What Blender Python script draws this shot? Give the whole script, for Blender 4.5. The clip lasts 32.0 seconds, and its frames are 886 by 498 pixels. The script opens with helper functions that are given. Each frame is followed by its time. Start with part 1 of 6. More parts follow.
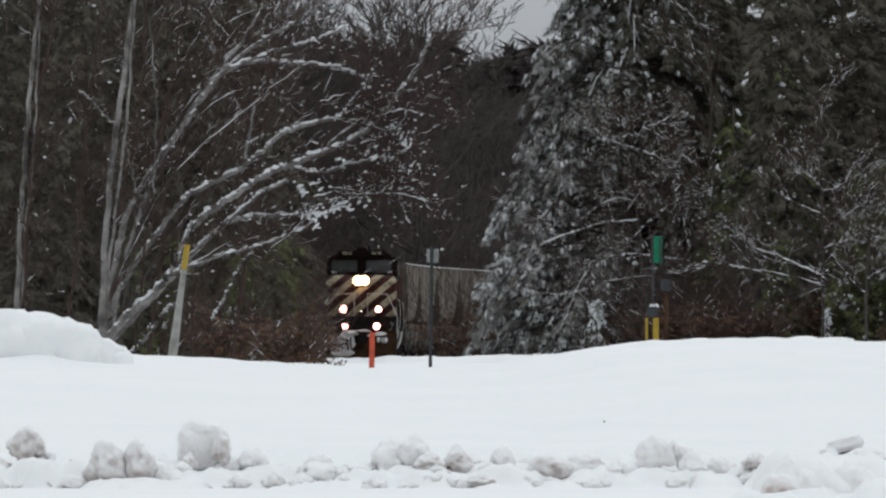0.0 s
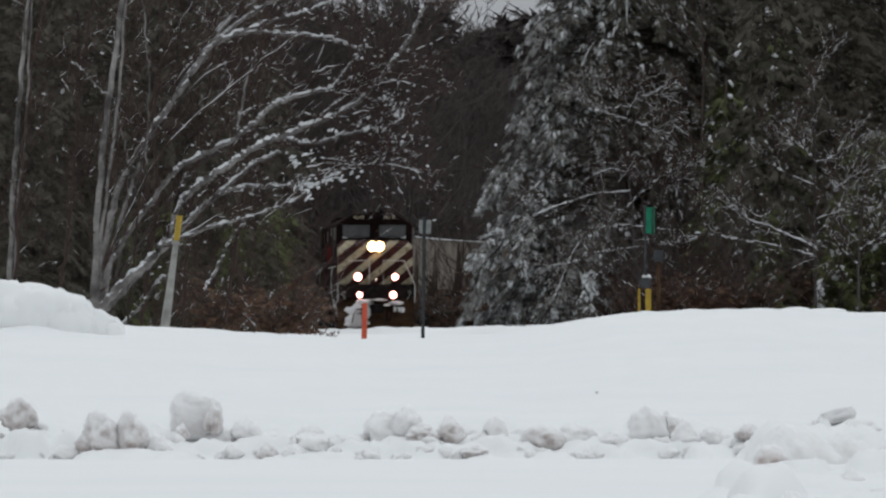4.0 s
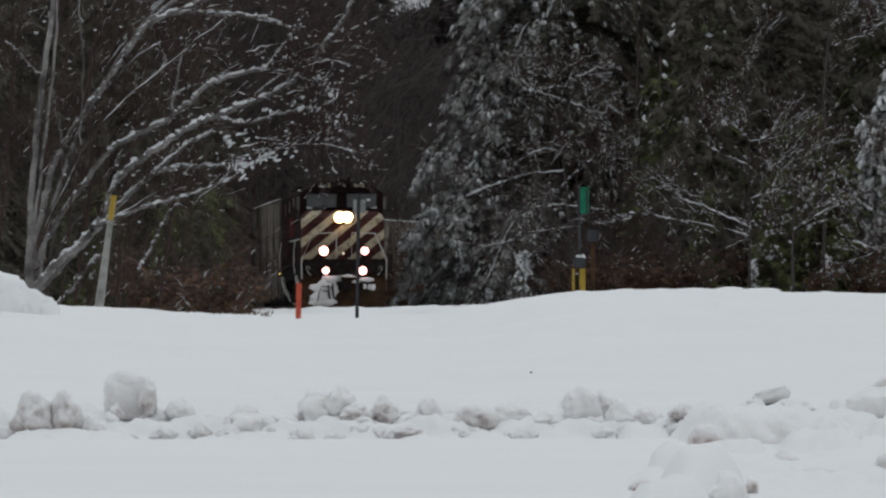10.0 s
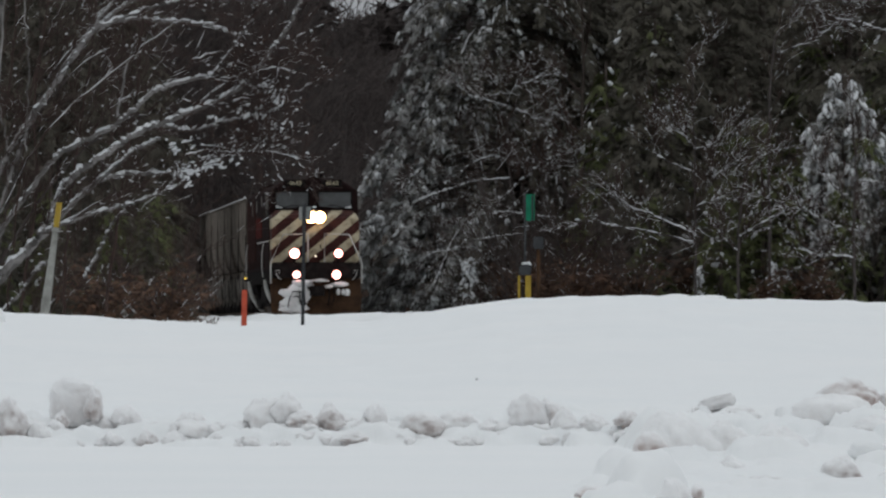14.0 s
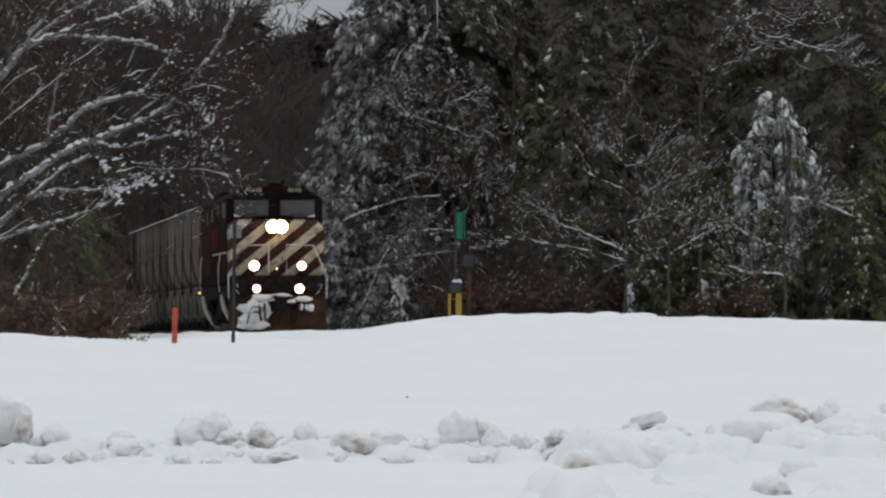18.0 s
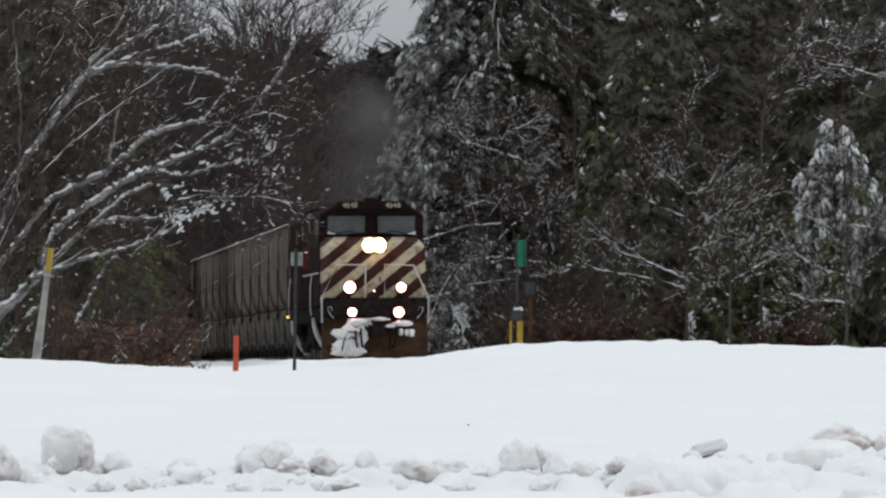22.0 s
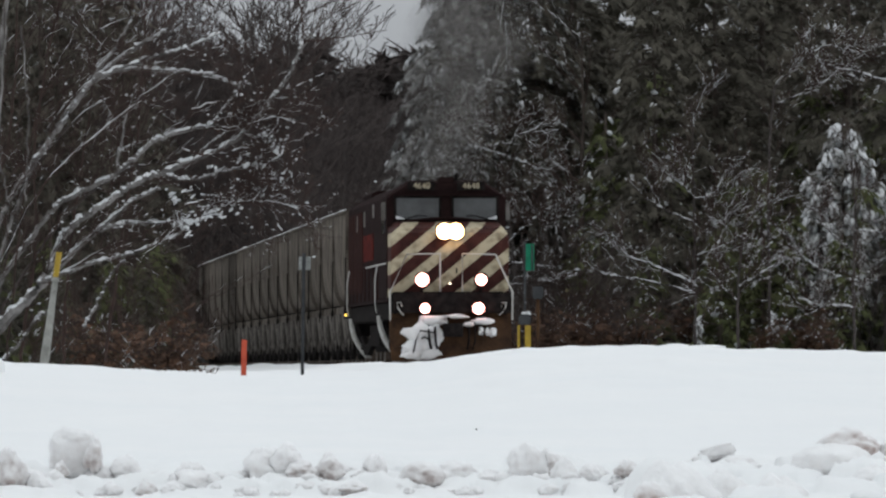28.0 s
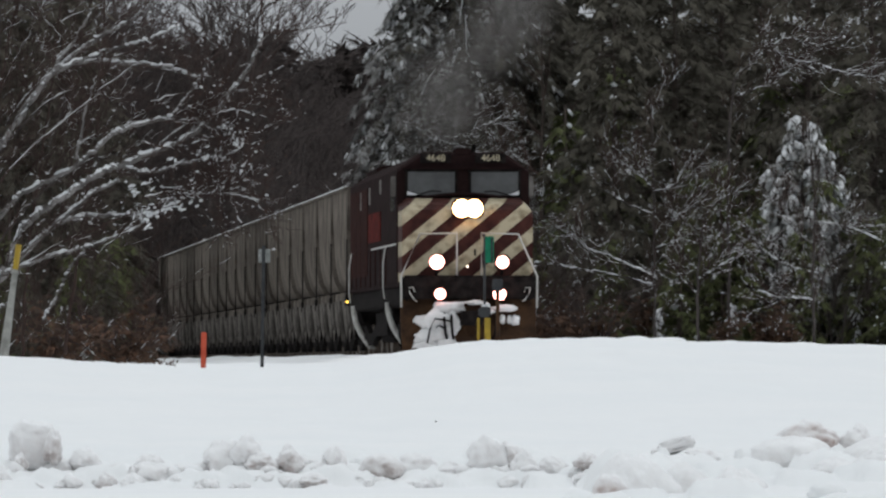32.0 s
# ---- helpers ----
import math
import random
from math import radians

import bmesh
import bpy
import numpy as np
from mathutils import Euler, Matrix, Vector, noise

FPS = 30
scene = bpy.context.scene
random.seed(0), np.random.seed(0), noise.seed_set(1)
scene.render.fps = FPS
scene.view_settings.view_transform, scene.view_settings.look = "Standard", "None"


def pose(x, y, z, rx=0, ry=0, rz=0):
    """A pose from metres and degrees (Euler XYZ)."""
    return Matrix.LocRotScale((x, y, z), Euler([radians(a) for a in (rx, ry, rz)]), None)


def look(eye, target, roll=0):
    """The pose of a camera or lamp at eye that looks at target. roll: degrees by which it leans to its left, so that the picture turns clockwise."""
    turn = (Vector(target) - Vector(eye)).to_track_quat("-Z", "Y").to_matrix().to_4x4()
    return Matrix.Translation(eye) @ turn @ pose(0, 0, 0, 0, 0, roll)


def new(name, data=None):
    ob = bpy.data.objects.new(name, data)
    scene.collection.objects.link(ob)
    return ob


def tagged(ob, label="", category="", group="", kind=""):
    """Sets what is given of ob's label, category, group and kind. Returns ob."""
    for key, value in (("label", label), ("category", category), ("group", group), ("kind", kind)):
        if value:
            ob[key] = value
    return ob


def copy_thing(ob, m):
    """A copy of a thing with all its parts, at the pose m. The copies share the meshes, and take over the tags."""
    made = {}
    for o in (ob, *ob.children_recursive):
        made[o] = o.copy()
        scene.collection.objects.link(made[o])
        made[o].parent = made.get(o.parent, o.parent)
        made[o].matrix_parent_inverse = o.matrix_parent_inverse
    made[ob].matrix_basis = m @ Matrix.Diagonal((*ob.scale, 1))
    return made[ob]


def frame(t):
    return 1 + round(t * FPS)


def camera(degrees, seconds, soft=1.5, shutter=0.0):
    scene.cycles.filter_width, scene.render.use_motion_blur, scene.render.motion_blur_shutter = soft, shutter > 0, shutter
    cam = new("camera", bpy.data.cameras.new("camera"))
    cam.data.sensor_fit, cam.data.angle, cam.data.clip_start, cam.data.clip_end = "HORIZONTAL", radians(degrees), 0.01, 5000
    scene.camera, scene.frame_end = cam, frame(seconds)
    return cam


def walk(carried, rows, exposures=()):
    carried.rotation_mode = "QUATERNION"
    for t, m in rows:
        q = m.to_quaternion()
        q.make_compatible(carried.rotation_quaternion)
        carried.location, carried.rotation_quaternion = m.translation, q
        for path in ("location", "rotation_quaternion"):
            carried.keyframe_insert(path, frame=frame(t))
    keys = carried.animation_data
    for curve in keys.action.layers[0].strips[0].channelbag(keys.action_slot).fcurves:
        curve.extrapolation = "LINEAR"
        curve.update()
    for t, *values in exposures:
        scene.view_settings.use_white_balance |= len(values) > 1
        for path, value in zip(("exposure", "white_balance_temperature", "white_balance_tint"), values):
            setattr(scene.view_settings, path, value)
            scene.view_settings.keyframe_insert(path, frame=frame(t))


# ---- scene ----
import itertools
# A snowy grade crossing: a freight train comes out of the woods towards a long lens that pans on a tripod.
EYE = Vector((0.0, 0.0, 1.4))
RAIL = 1.55          # height of the rail's top over the road
LONG = 32.0


def aim(b, e):
    """The camera's pose for a bearing and an elevation in milliradians; bearing 0 is along +y."""
    return look(EYE, EYE + Vector((math.tan(b / 1000), 1.0, math.tan(e / 1000))))


cam = camera(6.19, LONG, soft=2.4)
walk(cam, [
    (0, aim(1.55, 13.93)), (0.5, aim(1.86, 13.78)), (1, aim(2.77, 13.39)), (1.5, aim(3.32, 12.58)),
    (2, aim(2.85, 11.89)), (2.5, aim(2.18, 11.08)), (3, aim(2.23, 11.27)), (3.5, aim(2.31, 10.22)),
    (5.5, aim(2.92, 11.28)), (6, aim(2.82, 11.25)), (6.5, aim(3.07, 10.91)), (7, aim(3.54, 10.26)),
    (7.5, aim(4.55, 10.12)), (8, aim(5.93, 9.43)), (8.5, aim(7.60, 9.42)), (9, aim(8.06, 8.82)),
    (9.5, aim(9.46, 8.45)), (10, aim(10.50, 7.92)), (10.5, aim(11.40, 7.35)), (11, aim(13.76, 7.31)),
    (11.5, aim(15.28, 8.42)), (12, aim(16.27, 8.99)), (12.5, aim(16.37, 9.39)), (13, aim(16.86, 8.55)),
    (13.5, aim(17.08, 8.69)), (15.5, aim(17.36, 9.21)), (16, aim(18.51, 9.57)), (16.5, aim(22.51, 9.58)),
    (17, aim(25.40, 10.50)), (17.2, aim(26.0, 11.4)), (17.5, aim(25.38, 10.43)), (18, aim(25.61, 10.95)), (18.5, aim(22.34, 12.93)),
    (19, aim(19.10, 14.65)), (19.5, aim(17.63, 15.19)), (20, aim(16.97, 14.80)), (20.5, aim(17.54, 14.51)),
    (21, aim(18.16, 14.46)), (21.5, aim(18.22, 14.41)), (22, aim(18.14, 14.34)), (22.5, aim(18.05, 13.96)),
    (23, aim(17.86, 13.86)), (23.5, aim(17.38, 14.36)), (24, aim(17.42, 14.30)), (24.5, aim(17.52, 14.34)),
    (25, aim(17.72, 14.36)), (25.5, aim(17.71, 14.55)), (27.5, aim(16.85, 14.49)), (28, aim(17.17, 14.86)),
    (28.5, aim(17.65, 14.43)), (29, aim(18.28, 13.95)), (29.5, aim(18.53, 13.71)), (30, aim(19.17, 13.74)),
    (30.5, aim(19.50, 13.48)), (31, aim(20.00, 13.72)), (31.5, aim(21.50, 14.00)), (32, aim(22.09, 13.94)),
], exposures=[(0, 0.05), (1.2, 0.03), (3.0, -0.10), (6.0, -0.15), (9.0, -0.30), (10.0, -0.39), (11.0, -0.44), (12.0, -0.38), (13.0, -0.33), (17.0, -0.29),
                  (18.0, -0.18), (19.0, 0.10), (20.0, 0.14), (22.0, 0.08), (24.0, 0.03), (28.0, 0.03), (32.0, -0.04)])

# ---- light: an overcast winter sky ----
world = bpy.data.worlds.new("overcast")
scene.world = world
world.use_nodes = True
wn, wl = world.node_tree.nodes, world.node_tree.links
sky = wn.new("ShaderNodeTexSky")
sky.sky_type, sky.sun_disc = "NISHITA", False
sky.sun_elevation, sky.sun_rotation = radians(78), radians(14)
sky.air_density, sky.dust_density, sky.ozone_density = 1.0, 2.0, 2.0
grey = wn.new("ShaderNodeHueSaturation")
grey.inputs["Saturation"].default_value = 0.0
cloud = wn.new("ShaderNodeMix")
cloud.data_type, cloud.blend_type = "RGBA", "MULTIPLY"
cloud.inputs["Factor"].default_value = 1.0
cloud.inputs["B"].default_value = (0.94, 0.99, 1.05, 1)
wl.new(sky.outputs[0], grey.inputs["Color"])
wl.new(grey.outputs[0], cloud.inputs["A"])
wl.new(cloud.outputs["Result"], wn["Background"].inputs["Color"])
wn["Background"].inputs["Strength"].default_value = 0.112
sun = new("sun", bpy.data.lights.new("sun", "SUN"))
sun.data.energy, sun.data.angle, sun.data.color = 0.88, radians(138), (0.96, 1.0, 1.0)
sun.matrix_basis = look((0, 0, 50), (-0.05, 0.12, 49))


# ---- materials ----
def material(name, c1, c2, rough=0.7, scale=6.0, fine=40.0, bump=0.15, metal=0.0, spec=0.3, vary=0.0, island=0.0):
    """Two colours mixed by noise at two scales, with fine relief; scale in cycles a metre."""
    m = bpy.data.materials.new(name)
    m.use_nodes = True
    n, l = m.node_tree.nodes, m.node_tree.links
    b = n["Principled BSDF"]
    b.inputs["Roughness"].default_value, b.inputs["Metallic"].default_value = rough, metal
    b.inputs["Specular IOR Level"].default_value = spec
    co = n.new("ShaderNodeTexCoord")
    big, small = n.new("ShaderNodeTexNoise"), n.new("ShaderNodeTexNoise")
    big.inputs["Scale"].default_value, small.inputs["Scale"].default_value = scale, fine
    big.inputs["Detail"].default_value, small.inputs["Detail"].default_value = 5, 3
    for q in (big, small):
        l.new(co.outputs["Object"], q.inputs["Vector"])
    add = n.new("ShaderNodeMath")
    add.operation = "MULTIPLY_ADD"
    add.inputs[1].default_value = 0.35
    l.new(small.outputs["Fac"], add.inputs[0])
    l.new(big.outputs["Fac"], add.inputs[2])
    ramp = n.new("ShaderNodeValToRGB")
    ramp.color_ramp.elements[0].position, ramp.color_ramp.elements[1].position = 0.5, 0.85
    ramp.color_ramp.elements[0].color, ramp.color_ramp.elements[1].color = (*c1, 1), (*c2, 1)
    last = add.outputs[0]
    if vary or island:
        src = n.new("ShaderNodeObjectInfo").outputs["Random"] if vary else n.new("ShaderNodeNewGeometry").outputs["Random Per Island"]
        more = n.new("ShaderNodeMath")
        more.operation = "MULTIPLY_ADD"
        more.inputs[1].default_value = vary or island
        l.new(src, more.inputs[0])
        l.new(last, more.inputs[2])
        less = n.new("ShaderNodeMath")
        less.operation = "SUBTRACT"
        less.inputs[1].default_value = (vary or island) / 2
        l.new(more.outputs[0], less.inputs[0])
        last = less.outputs[0]
    l.new(last, ramp.inputs["Fac"])
    l.new(ramp.outputs["Color"], b.inputs["Base Color"])
    if bump:
        bn = n.new("ShaderNodeBump")
        bn.inputs["Strength"].default_value, bn.inputs["Distance"].default_value = bump, 0.05
        l.new(small.outputs["Fac"], bn.inputs["Height"])
        l.new(bn.outputs["Normal"], b.inputs["Normal"])
    return m


def glow(name, colour, strength):
    m = bpy.data.materials.new(name)
    m.use_nodes = True
    b = m.node_tree.nodes["Principled BSDF"]
    b.inputs["Base Color"].default_value = (*colour, 1)
    b.inputs["Emission Color"].default_value = (*colour, 1)
    b.inputs["Emission Strength"].default_value = strength
    return m


SNOW = material("snow", (0.882, 0.898, 0.905), (0.908, 0.916, 0.918), 0.65, 0.25, 3.0, 0.03, spec=0.2)
# same snow as on the ground, greyed: shade put into its colour
SHADED_SNOW = material("shaded_snow", (0.60, 0.62, 0.64), (0.82, 0.83, 0.84), 0.7, 3.0, 20.0, 0.1, spec=0.2)


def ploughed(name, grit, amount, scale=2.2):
    """Ploughed snow: white, grit and painted shade in its broken sides, tops kept white."""
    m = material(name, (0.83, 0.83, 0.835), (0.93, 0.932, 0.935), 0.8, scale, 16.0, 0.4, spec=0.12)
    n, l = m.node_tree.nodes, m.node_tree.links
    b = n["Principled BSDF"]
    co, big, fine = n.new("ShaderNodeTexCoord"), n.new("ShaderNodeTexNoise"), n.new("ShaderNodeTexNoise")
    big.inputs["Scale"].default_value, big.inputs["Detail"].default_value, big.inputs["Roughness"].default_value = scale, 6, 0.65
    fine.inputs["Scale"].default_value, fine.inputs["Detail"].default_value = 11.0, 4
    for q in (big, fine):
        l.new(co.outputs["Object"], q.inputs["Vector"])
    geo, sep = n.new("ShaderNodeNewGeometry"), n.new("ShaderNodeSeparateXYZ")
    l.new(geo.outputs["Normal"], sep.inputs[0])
    # shade in the colour: grey grows as faces turn from upward to downward
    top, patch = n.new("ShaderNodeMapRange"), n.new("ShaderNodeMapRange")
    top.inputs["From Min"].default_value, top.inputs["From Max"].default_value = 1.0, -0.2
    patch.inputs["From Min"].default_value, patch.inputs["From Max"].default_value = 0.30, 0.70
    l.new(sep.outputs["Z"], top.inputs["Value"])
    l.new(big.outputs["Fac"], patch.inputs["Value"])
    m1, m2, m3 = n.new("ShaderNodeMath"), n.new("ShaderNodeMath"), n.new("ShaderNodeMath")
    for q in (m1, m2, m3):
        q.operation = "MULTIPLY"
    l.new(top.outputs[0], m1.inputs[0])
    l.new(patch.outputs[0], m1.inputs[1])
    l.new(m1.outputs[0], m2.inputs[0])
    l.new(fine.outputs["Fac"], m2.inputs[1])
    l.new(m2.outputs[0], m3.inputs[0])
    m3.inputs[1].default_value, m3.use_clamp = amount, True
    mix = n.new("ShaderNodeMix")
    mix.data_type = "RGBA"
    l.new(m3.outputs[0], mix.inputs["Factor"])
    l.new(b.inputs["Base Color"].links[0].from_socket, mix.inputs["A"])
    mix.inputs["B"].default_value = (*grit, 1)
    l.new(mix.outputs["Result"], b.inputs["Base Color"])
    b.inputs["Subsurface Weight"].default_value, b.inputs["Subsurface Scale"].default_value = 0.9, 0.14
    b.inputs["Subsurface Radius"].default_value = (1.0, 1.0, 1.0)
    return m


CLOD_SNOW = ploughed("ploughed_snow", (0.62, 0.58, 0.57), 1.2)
DIRTY_SHADED_SNOW = ploughed("gritty_shaded_snow", (0.42, 0.37, 0.355), 2.3, 1.7)
HEAP_SNOW = ploughed("shaded_heap_snow", (0.66, 0.62, 0.60), 0.9, 1.4)
STAINED_SHADED_SNOW = ploughed("brown_stained_shaded_snow", (0.38, 0.28, 0.25), 2.6, 2.0)
BARK = material("bark", (0.040, 0.031, 0.027), (0.10, 0.078, 0.066), 0.9, 5.0, 30.0, 0.6)
PALE_BARK = material("pale_bark", (0.055, 0.05, 0.048), (0.30, 0.287, 0.275), 0.8, 1.4, 7.0, 0.5)
GREY_BARK = material("grey_bark", (0.036, 0.030, 0.029), (0.090, 0.076, 0.072), 0.9, 5.0, 30.0, 0.5)
LIMB_BARK = material("frosted_bark", (0.07, 0.064, 0.061), (0.29, 0.275, 0.268), 0.9, 2.0, 12.0, 0.4)
TWIG = material("twig", (0.034, 0.021, 0.018), (0.066, 0.041, 0.034), 0.9, 3.0, 20.0, 0.0, island=0.2)
FAR_TWIG = material("far_twig", (0.044, 0.035, 0.033), (0.080, 0.064, 0.060), 0.95, 2.0, 10.0, 0.0, island=0.3)
NEEDLE = material("needles", (0.074, 0.068, 0.055), (0.130, 0.119, 0.096), 0.75, 2.0, 14.0, 0.0, spec=0.08, island=0.15)
FROST_NEEDLE = material("frosted_needles", (0.17, 0.165, 0.16), (0.46, 0.455, 0.45), 0.85, 1.5, 9.0, 0.0, spec=0.08, island=0.3)
GREEN_NEEDLE = material("green_needles", (0.062, 0.070, 0.032), (0.125, 0.136, 0.062), 0.75, 2.0, 14.0, 0.0, spec=0.08, island=0.15)
DRY_LEAF = material("dry_leaves", (0.060, 0.034, 0.023), (0.15, 0.078, 0.046), 0.8, 3.0, 14.0, 0.0, island=0.3)
STEEL = material("rail_steel", (0.10, 0.075, 0.06), (0.20, 0.16, 0.13), 0.5, 6.0, 40.0, 0.2, metal=0.6)


# ---- mesh tools ----
class Soup:
    """Collects pieces of one mesh as arrays."""

    def __init__(self):
        self.v, self.f, self.n = [], [], 0

    def put(self, verts, faces):
        self.v.append(verts)
        self.f.extend([tuple(i + self.n for i in q) for q in faces])
        self.n += len(verts)

    def tube(self, pts, radii, sides=5, cap=True):
        p = np.array(pts, float)
        k = len(p)
        d = np.gradient(p, axis=0)
        d /= np.linalg.norm(d, axis=1)[:, None] + 1e-9
        up = np.where(np.abs(d[:, 2:3]) > 0.9, np.array([[1.0, 0, 0]]), np.array([[0, 0, 1.0]]))
        a = np.cross(d, up)
        a /= np.linalg.norm(a, axis=1)[:, None] + 1e-9
        b = np.cross(d, a)
        ang = np.arange(sides) * 2 * math.pi / sides
        r = np.array(radii, float)[:, None, None]
        ring = p[:, None] + r * (a[:, None] * np.cos(ang)[None, :, None] + b[:, None] * np.sin(ang)[None, :, None])
        faces = [(i * sides + j, i * sides + (j + 1) % sides, (i + 1) * sides + (j + 1) % sides, (i + 1) * sides + j)
                 for i in range(k - 1) for j in range(sides)]
        if cap:
            faces += [tuple(range(sides))[::-1], tuple((k - 1) * sides + j for j in range(sides))]
        self.put(ring.reshape(-1, 3), faces)

    def mesh(self, name, mat, smooth=True):
        me = bpy.data.meshes.new(name)
        if self.n:
            me.from_pydata(np.concatenate(self.v).tolist(), [], self.f)
            me.polygons.foreach_set("use_smooth", [smooth] * len(me.polygons))
        me.materials.append(mat)
        me.update()
        return me


def ball(level, rough, seed, squash=(1, 1, 1), freq=1.3, octaves=4):
    """A lumpy ball: its vertices and faces."""
    bm = bmesh.new()
    bmesh.ops.create_icosphere(bm, subdivisions=level, radius=1)
    off = Vector((seed * 7.3, seed * 3.1, seed * 1.7))
    vs = []
    for q in bm.verts:
        k = 1 + rough * noise.fractal(q.co * freq + off, 1.0, 2.0, octaves)
        vs.append((q.co.x * k * squash[0], q.co.y * k * squash[1], q.co.z * k * squash[2]))
    fs = [tuple(x.index for x in f.verts) for f in bm.faces]
    bm.free()
    return np.array(vs), fs


LUMPS = [ball(1, 0.5, i) for i in range(5)]


def spray(seed):
    """A small tuft of needles: five blades fanned out along +x."""
    rng = random.Random(seed)
    vs, fs = [], []
    for k in range(6):
        ang, l = rng.uniform(-0.9, 0.9), rng.uniform(0.7, 1.1)
        d = np.array([math.cos(ang), math.sin(ang), rng.uniform(-0.7, 0.1)])
        s = np.array([-d[1], d[0], rng.uniform(-0.6, 0.6)]) * rng.uniform(0.09, 0.15)
        o = np.array([rng.uniform(0, 0.4), 0, 0])
        i = len(vs)
        vs += [o + d * l * 0.15 - s, o + d * l * 0.35 + s, o + d * l * 1.1]
        fs.append((i, i + 1, i + 2))
    return np.array(vs), fs


SPRAYS = [spray(i) for i in range(6)]


def rot_z(a):
    c, s = math.cos(a), math.sin(a)
    return np.array([[c, -s, 0], [s, c, 0], [0, 0, 1]])


def part(name, data, parent, label="", kind=""):
    ob = new(name, data)
    ob.parent = parent
    return tagged(ob, label, kind=kind)


def thing(name, label, category, group="", at=None):
    ob = new(name)
    ob.empty_display_size = 0.3
    if at is not None:
        ob.matrix_basis = at
    return tagged(ob, label, category, group)


def from_bm(bm, name, mat, smooth=False):
    me = bpy.data.meshes.new(name)
    bm.normal_update()
    bm.to_mesh(me)
    bm.free()
    me.polygons.foreach_set("use_smooth", [smooth] * len(me.polygons))
    me.materials.append(mat)
    return me


def box(bm, x0, x1, y0, y1, z0, z1, bev=0.0):
    """A box between those limits, with bevelled edges, added to bm."""
    made = bmesh.ops.create_cube(bm, size=1)["verts"]
    for q in made:
        q.co = Vector(((x0 + x1) / 2 + q.co.x * (x1 - x0), (y0 + y1) / 2 + q.co.y * (y1 - y0), (z0 + z1) / 2 + q.co.z * (z1 - z0)))
    if bev:
        bmesh.ops.bevel(bm, geom=list({e for q in made for e in q.link_edges}), offset=bev, segments=2, affect="EDGES")
    return made


def box_mesh(name, mat, *limits, bev=0.01):
    bm = bmesh.new()
    box(bm, *limits, bev=bev)
    return from_bm(bm, name, mat)


def loft(name, mat, rings, smooth=False, close=True):
    """Joins rings of equal length into a closed solid."""
    bm = bmesh.new()
    vs = [[bm.verts.new(p) for p in r] for r in rings]
    k = len(rings[0])
    for a, b in zip(vs, vs[1:]):
        for j in range(k if close else k - 1):
            bm.faces.new((a[j], a[(j + 1) % k], b[(j + 1) % k], b[j]))
    if close:
        bm.faces.new(vs[0][::-1])
        bm.faces.new(vs[-1])
    bmesh.ops.recalc_face_normals(bm, faces=bm.faces)
    return from_bm(bm, name, mat, smooth)


def rod_mesh(name, mat, pts, r, sides=8):
    s = Soup()
    s.tube(pts, [r] * len(pts), sides)
    return s.mesh(name, mat)


def disc_mesh(name, mat, r, depth, sides=20, dome=0.0):
    """A round lens or lid whose axis is y and whose front looks along -y."""
    rings = [[(r * math.cos(a), depth, r * math.sin(a)) for a in np.linspace(0, 2 * math.pi, sides, endpoint=False)]]
    rings += [[(r * k * math.cos(a), -dome * (1 - k * k), r * k * math.sin(a)) for a in np.linspace(0, 2 * math.pi, sides, endpoint=False)]
              for k in (1.0, 0.7, 0.3)]
    return loft(name, mat, rings, True)


# ---- the track ----
LEAN = 0.04613       # how far the straight runs to the side, a metre to a metre
BEND_AT, BEND_R = 347.0, 215.0


def track(q):
    """The track's middle q metres of straight or curve beyond y = 0; the line bends off behind the woods."""
    k = math.sqrt(1 + LEAN * LEAN)
    q1 = BEND_AT * k
    if q <= q1:
        return Vector((13.27 - LEAN * q / k, q / k, RAIL))
    h = math.atan(LEAN)
    a = (q - q1) / BEND_R
    base = Vector((13.27 - LEAN * BEND_AT, BEND_AT, RAIL))
    way, side = Vector((-math.sin(h), math.cos(h), 0)), Vector((math.cos(h), math.sin(h), 0))
    return base + way * BEND_R * math.sin(a) + side * BEND_R * (1 - math.cos(a))


def head(t):
    """Where the engine's front is on the track at t seconds."""
    return (347.56 - 4.997 * t - 0.0023 * t * t) * math.sqrt(1 + LEAN * LEAN)


def on_track(q, a, b):
    """The pose of a vehicle whose front is at q and whose trucks are a and b behind it."""
    p, r = track(q + a), track(q + b)
    d = (r - p).normalized()
    o = p - d * a
    return Matrix.Translation(o) @ Matrix.Rotation(math.atan2(-d.x, d.y), 4, "Z")


# ---- ground ----
def crest(x):
    """Height of the snow bank's crest along x."""
    return float(np.interp(x, [-40, -8, -4.7, -2.7, -1.2, 0, 1.2, 2.2, 3.0, 4.0, 5.5, 6.7, 8.6, 11.5, 40],
                           [1.6, 1.60, 1.52, 1.40, 1.325, 1.31, 1.345, 1.505, 1.675, 1.785, 1.835, 1.845, 1.765, 1.70, 1.7]))


def step(a, b, x):
    k = min(max((x - a) / (b - a), 0), 1)
    return k * k * (3 - 2 * k)


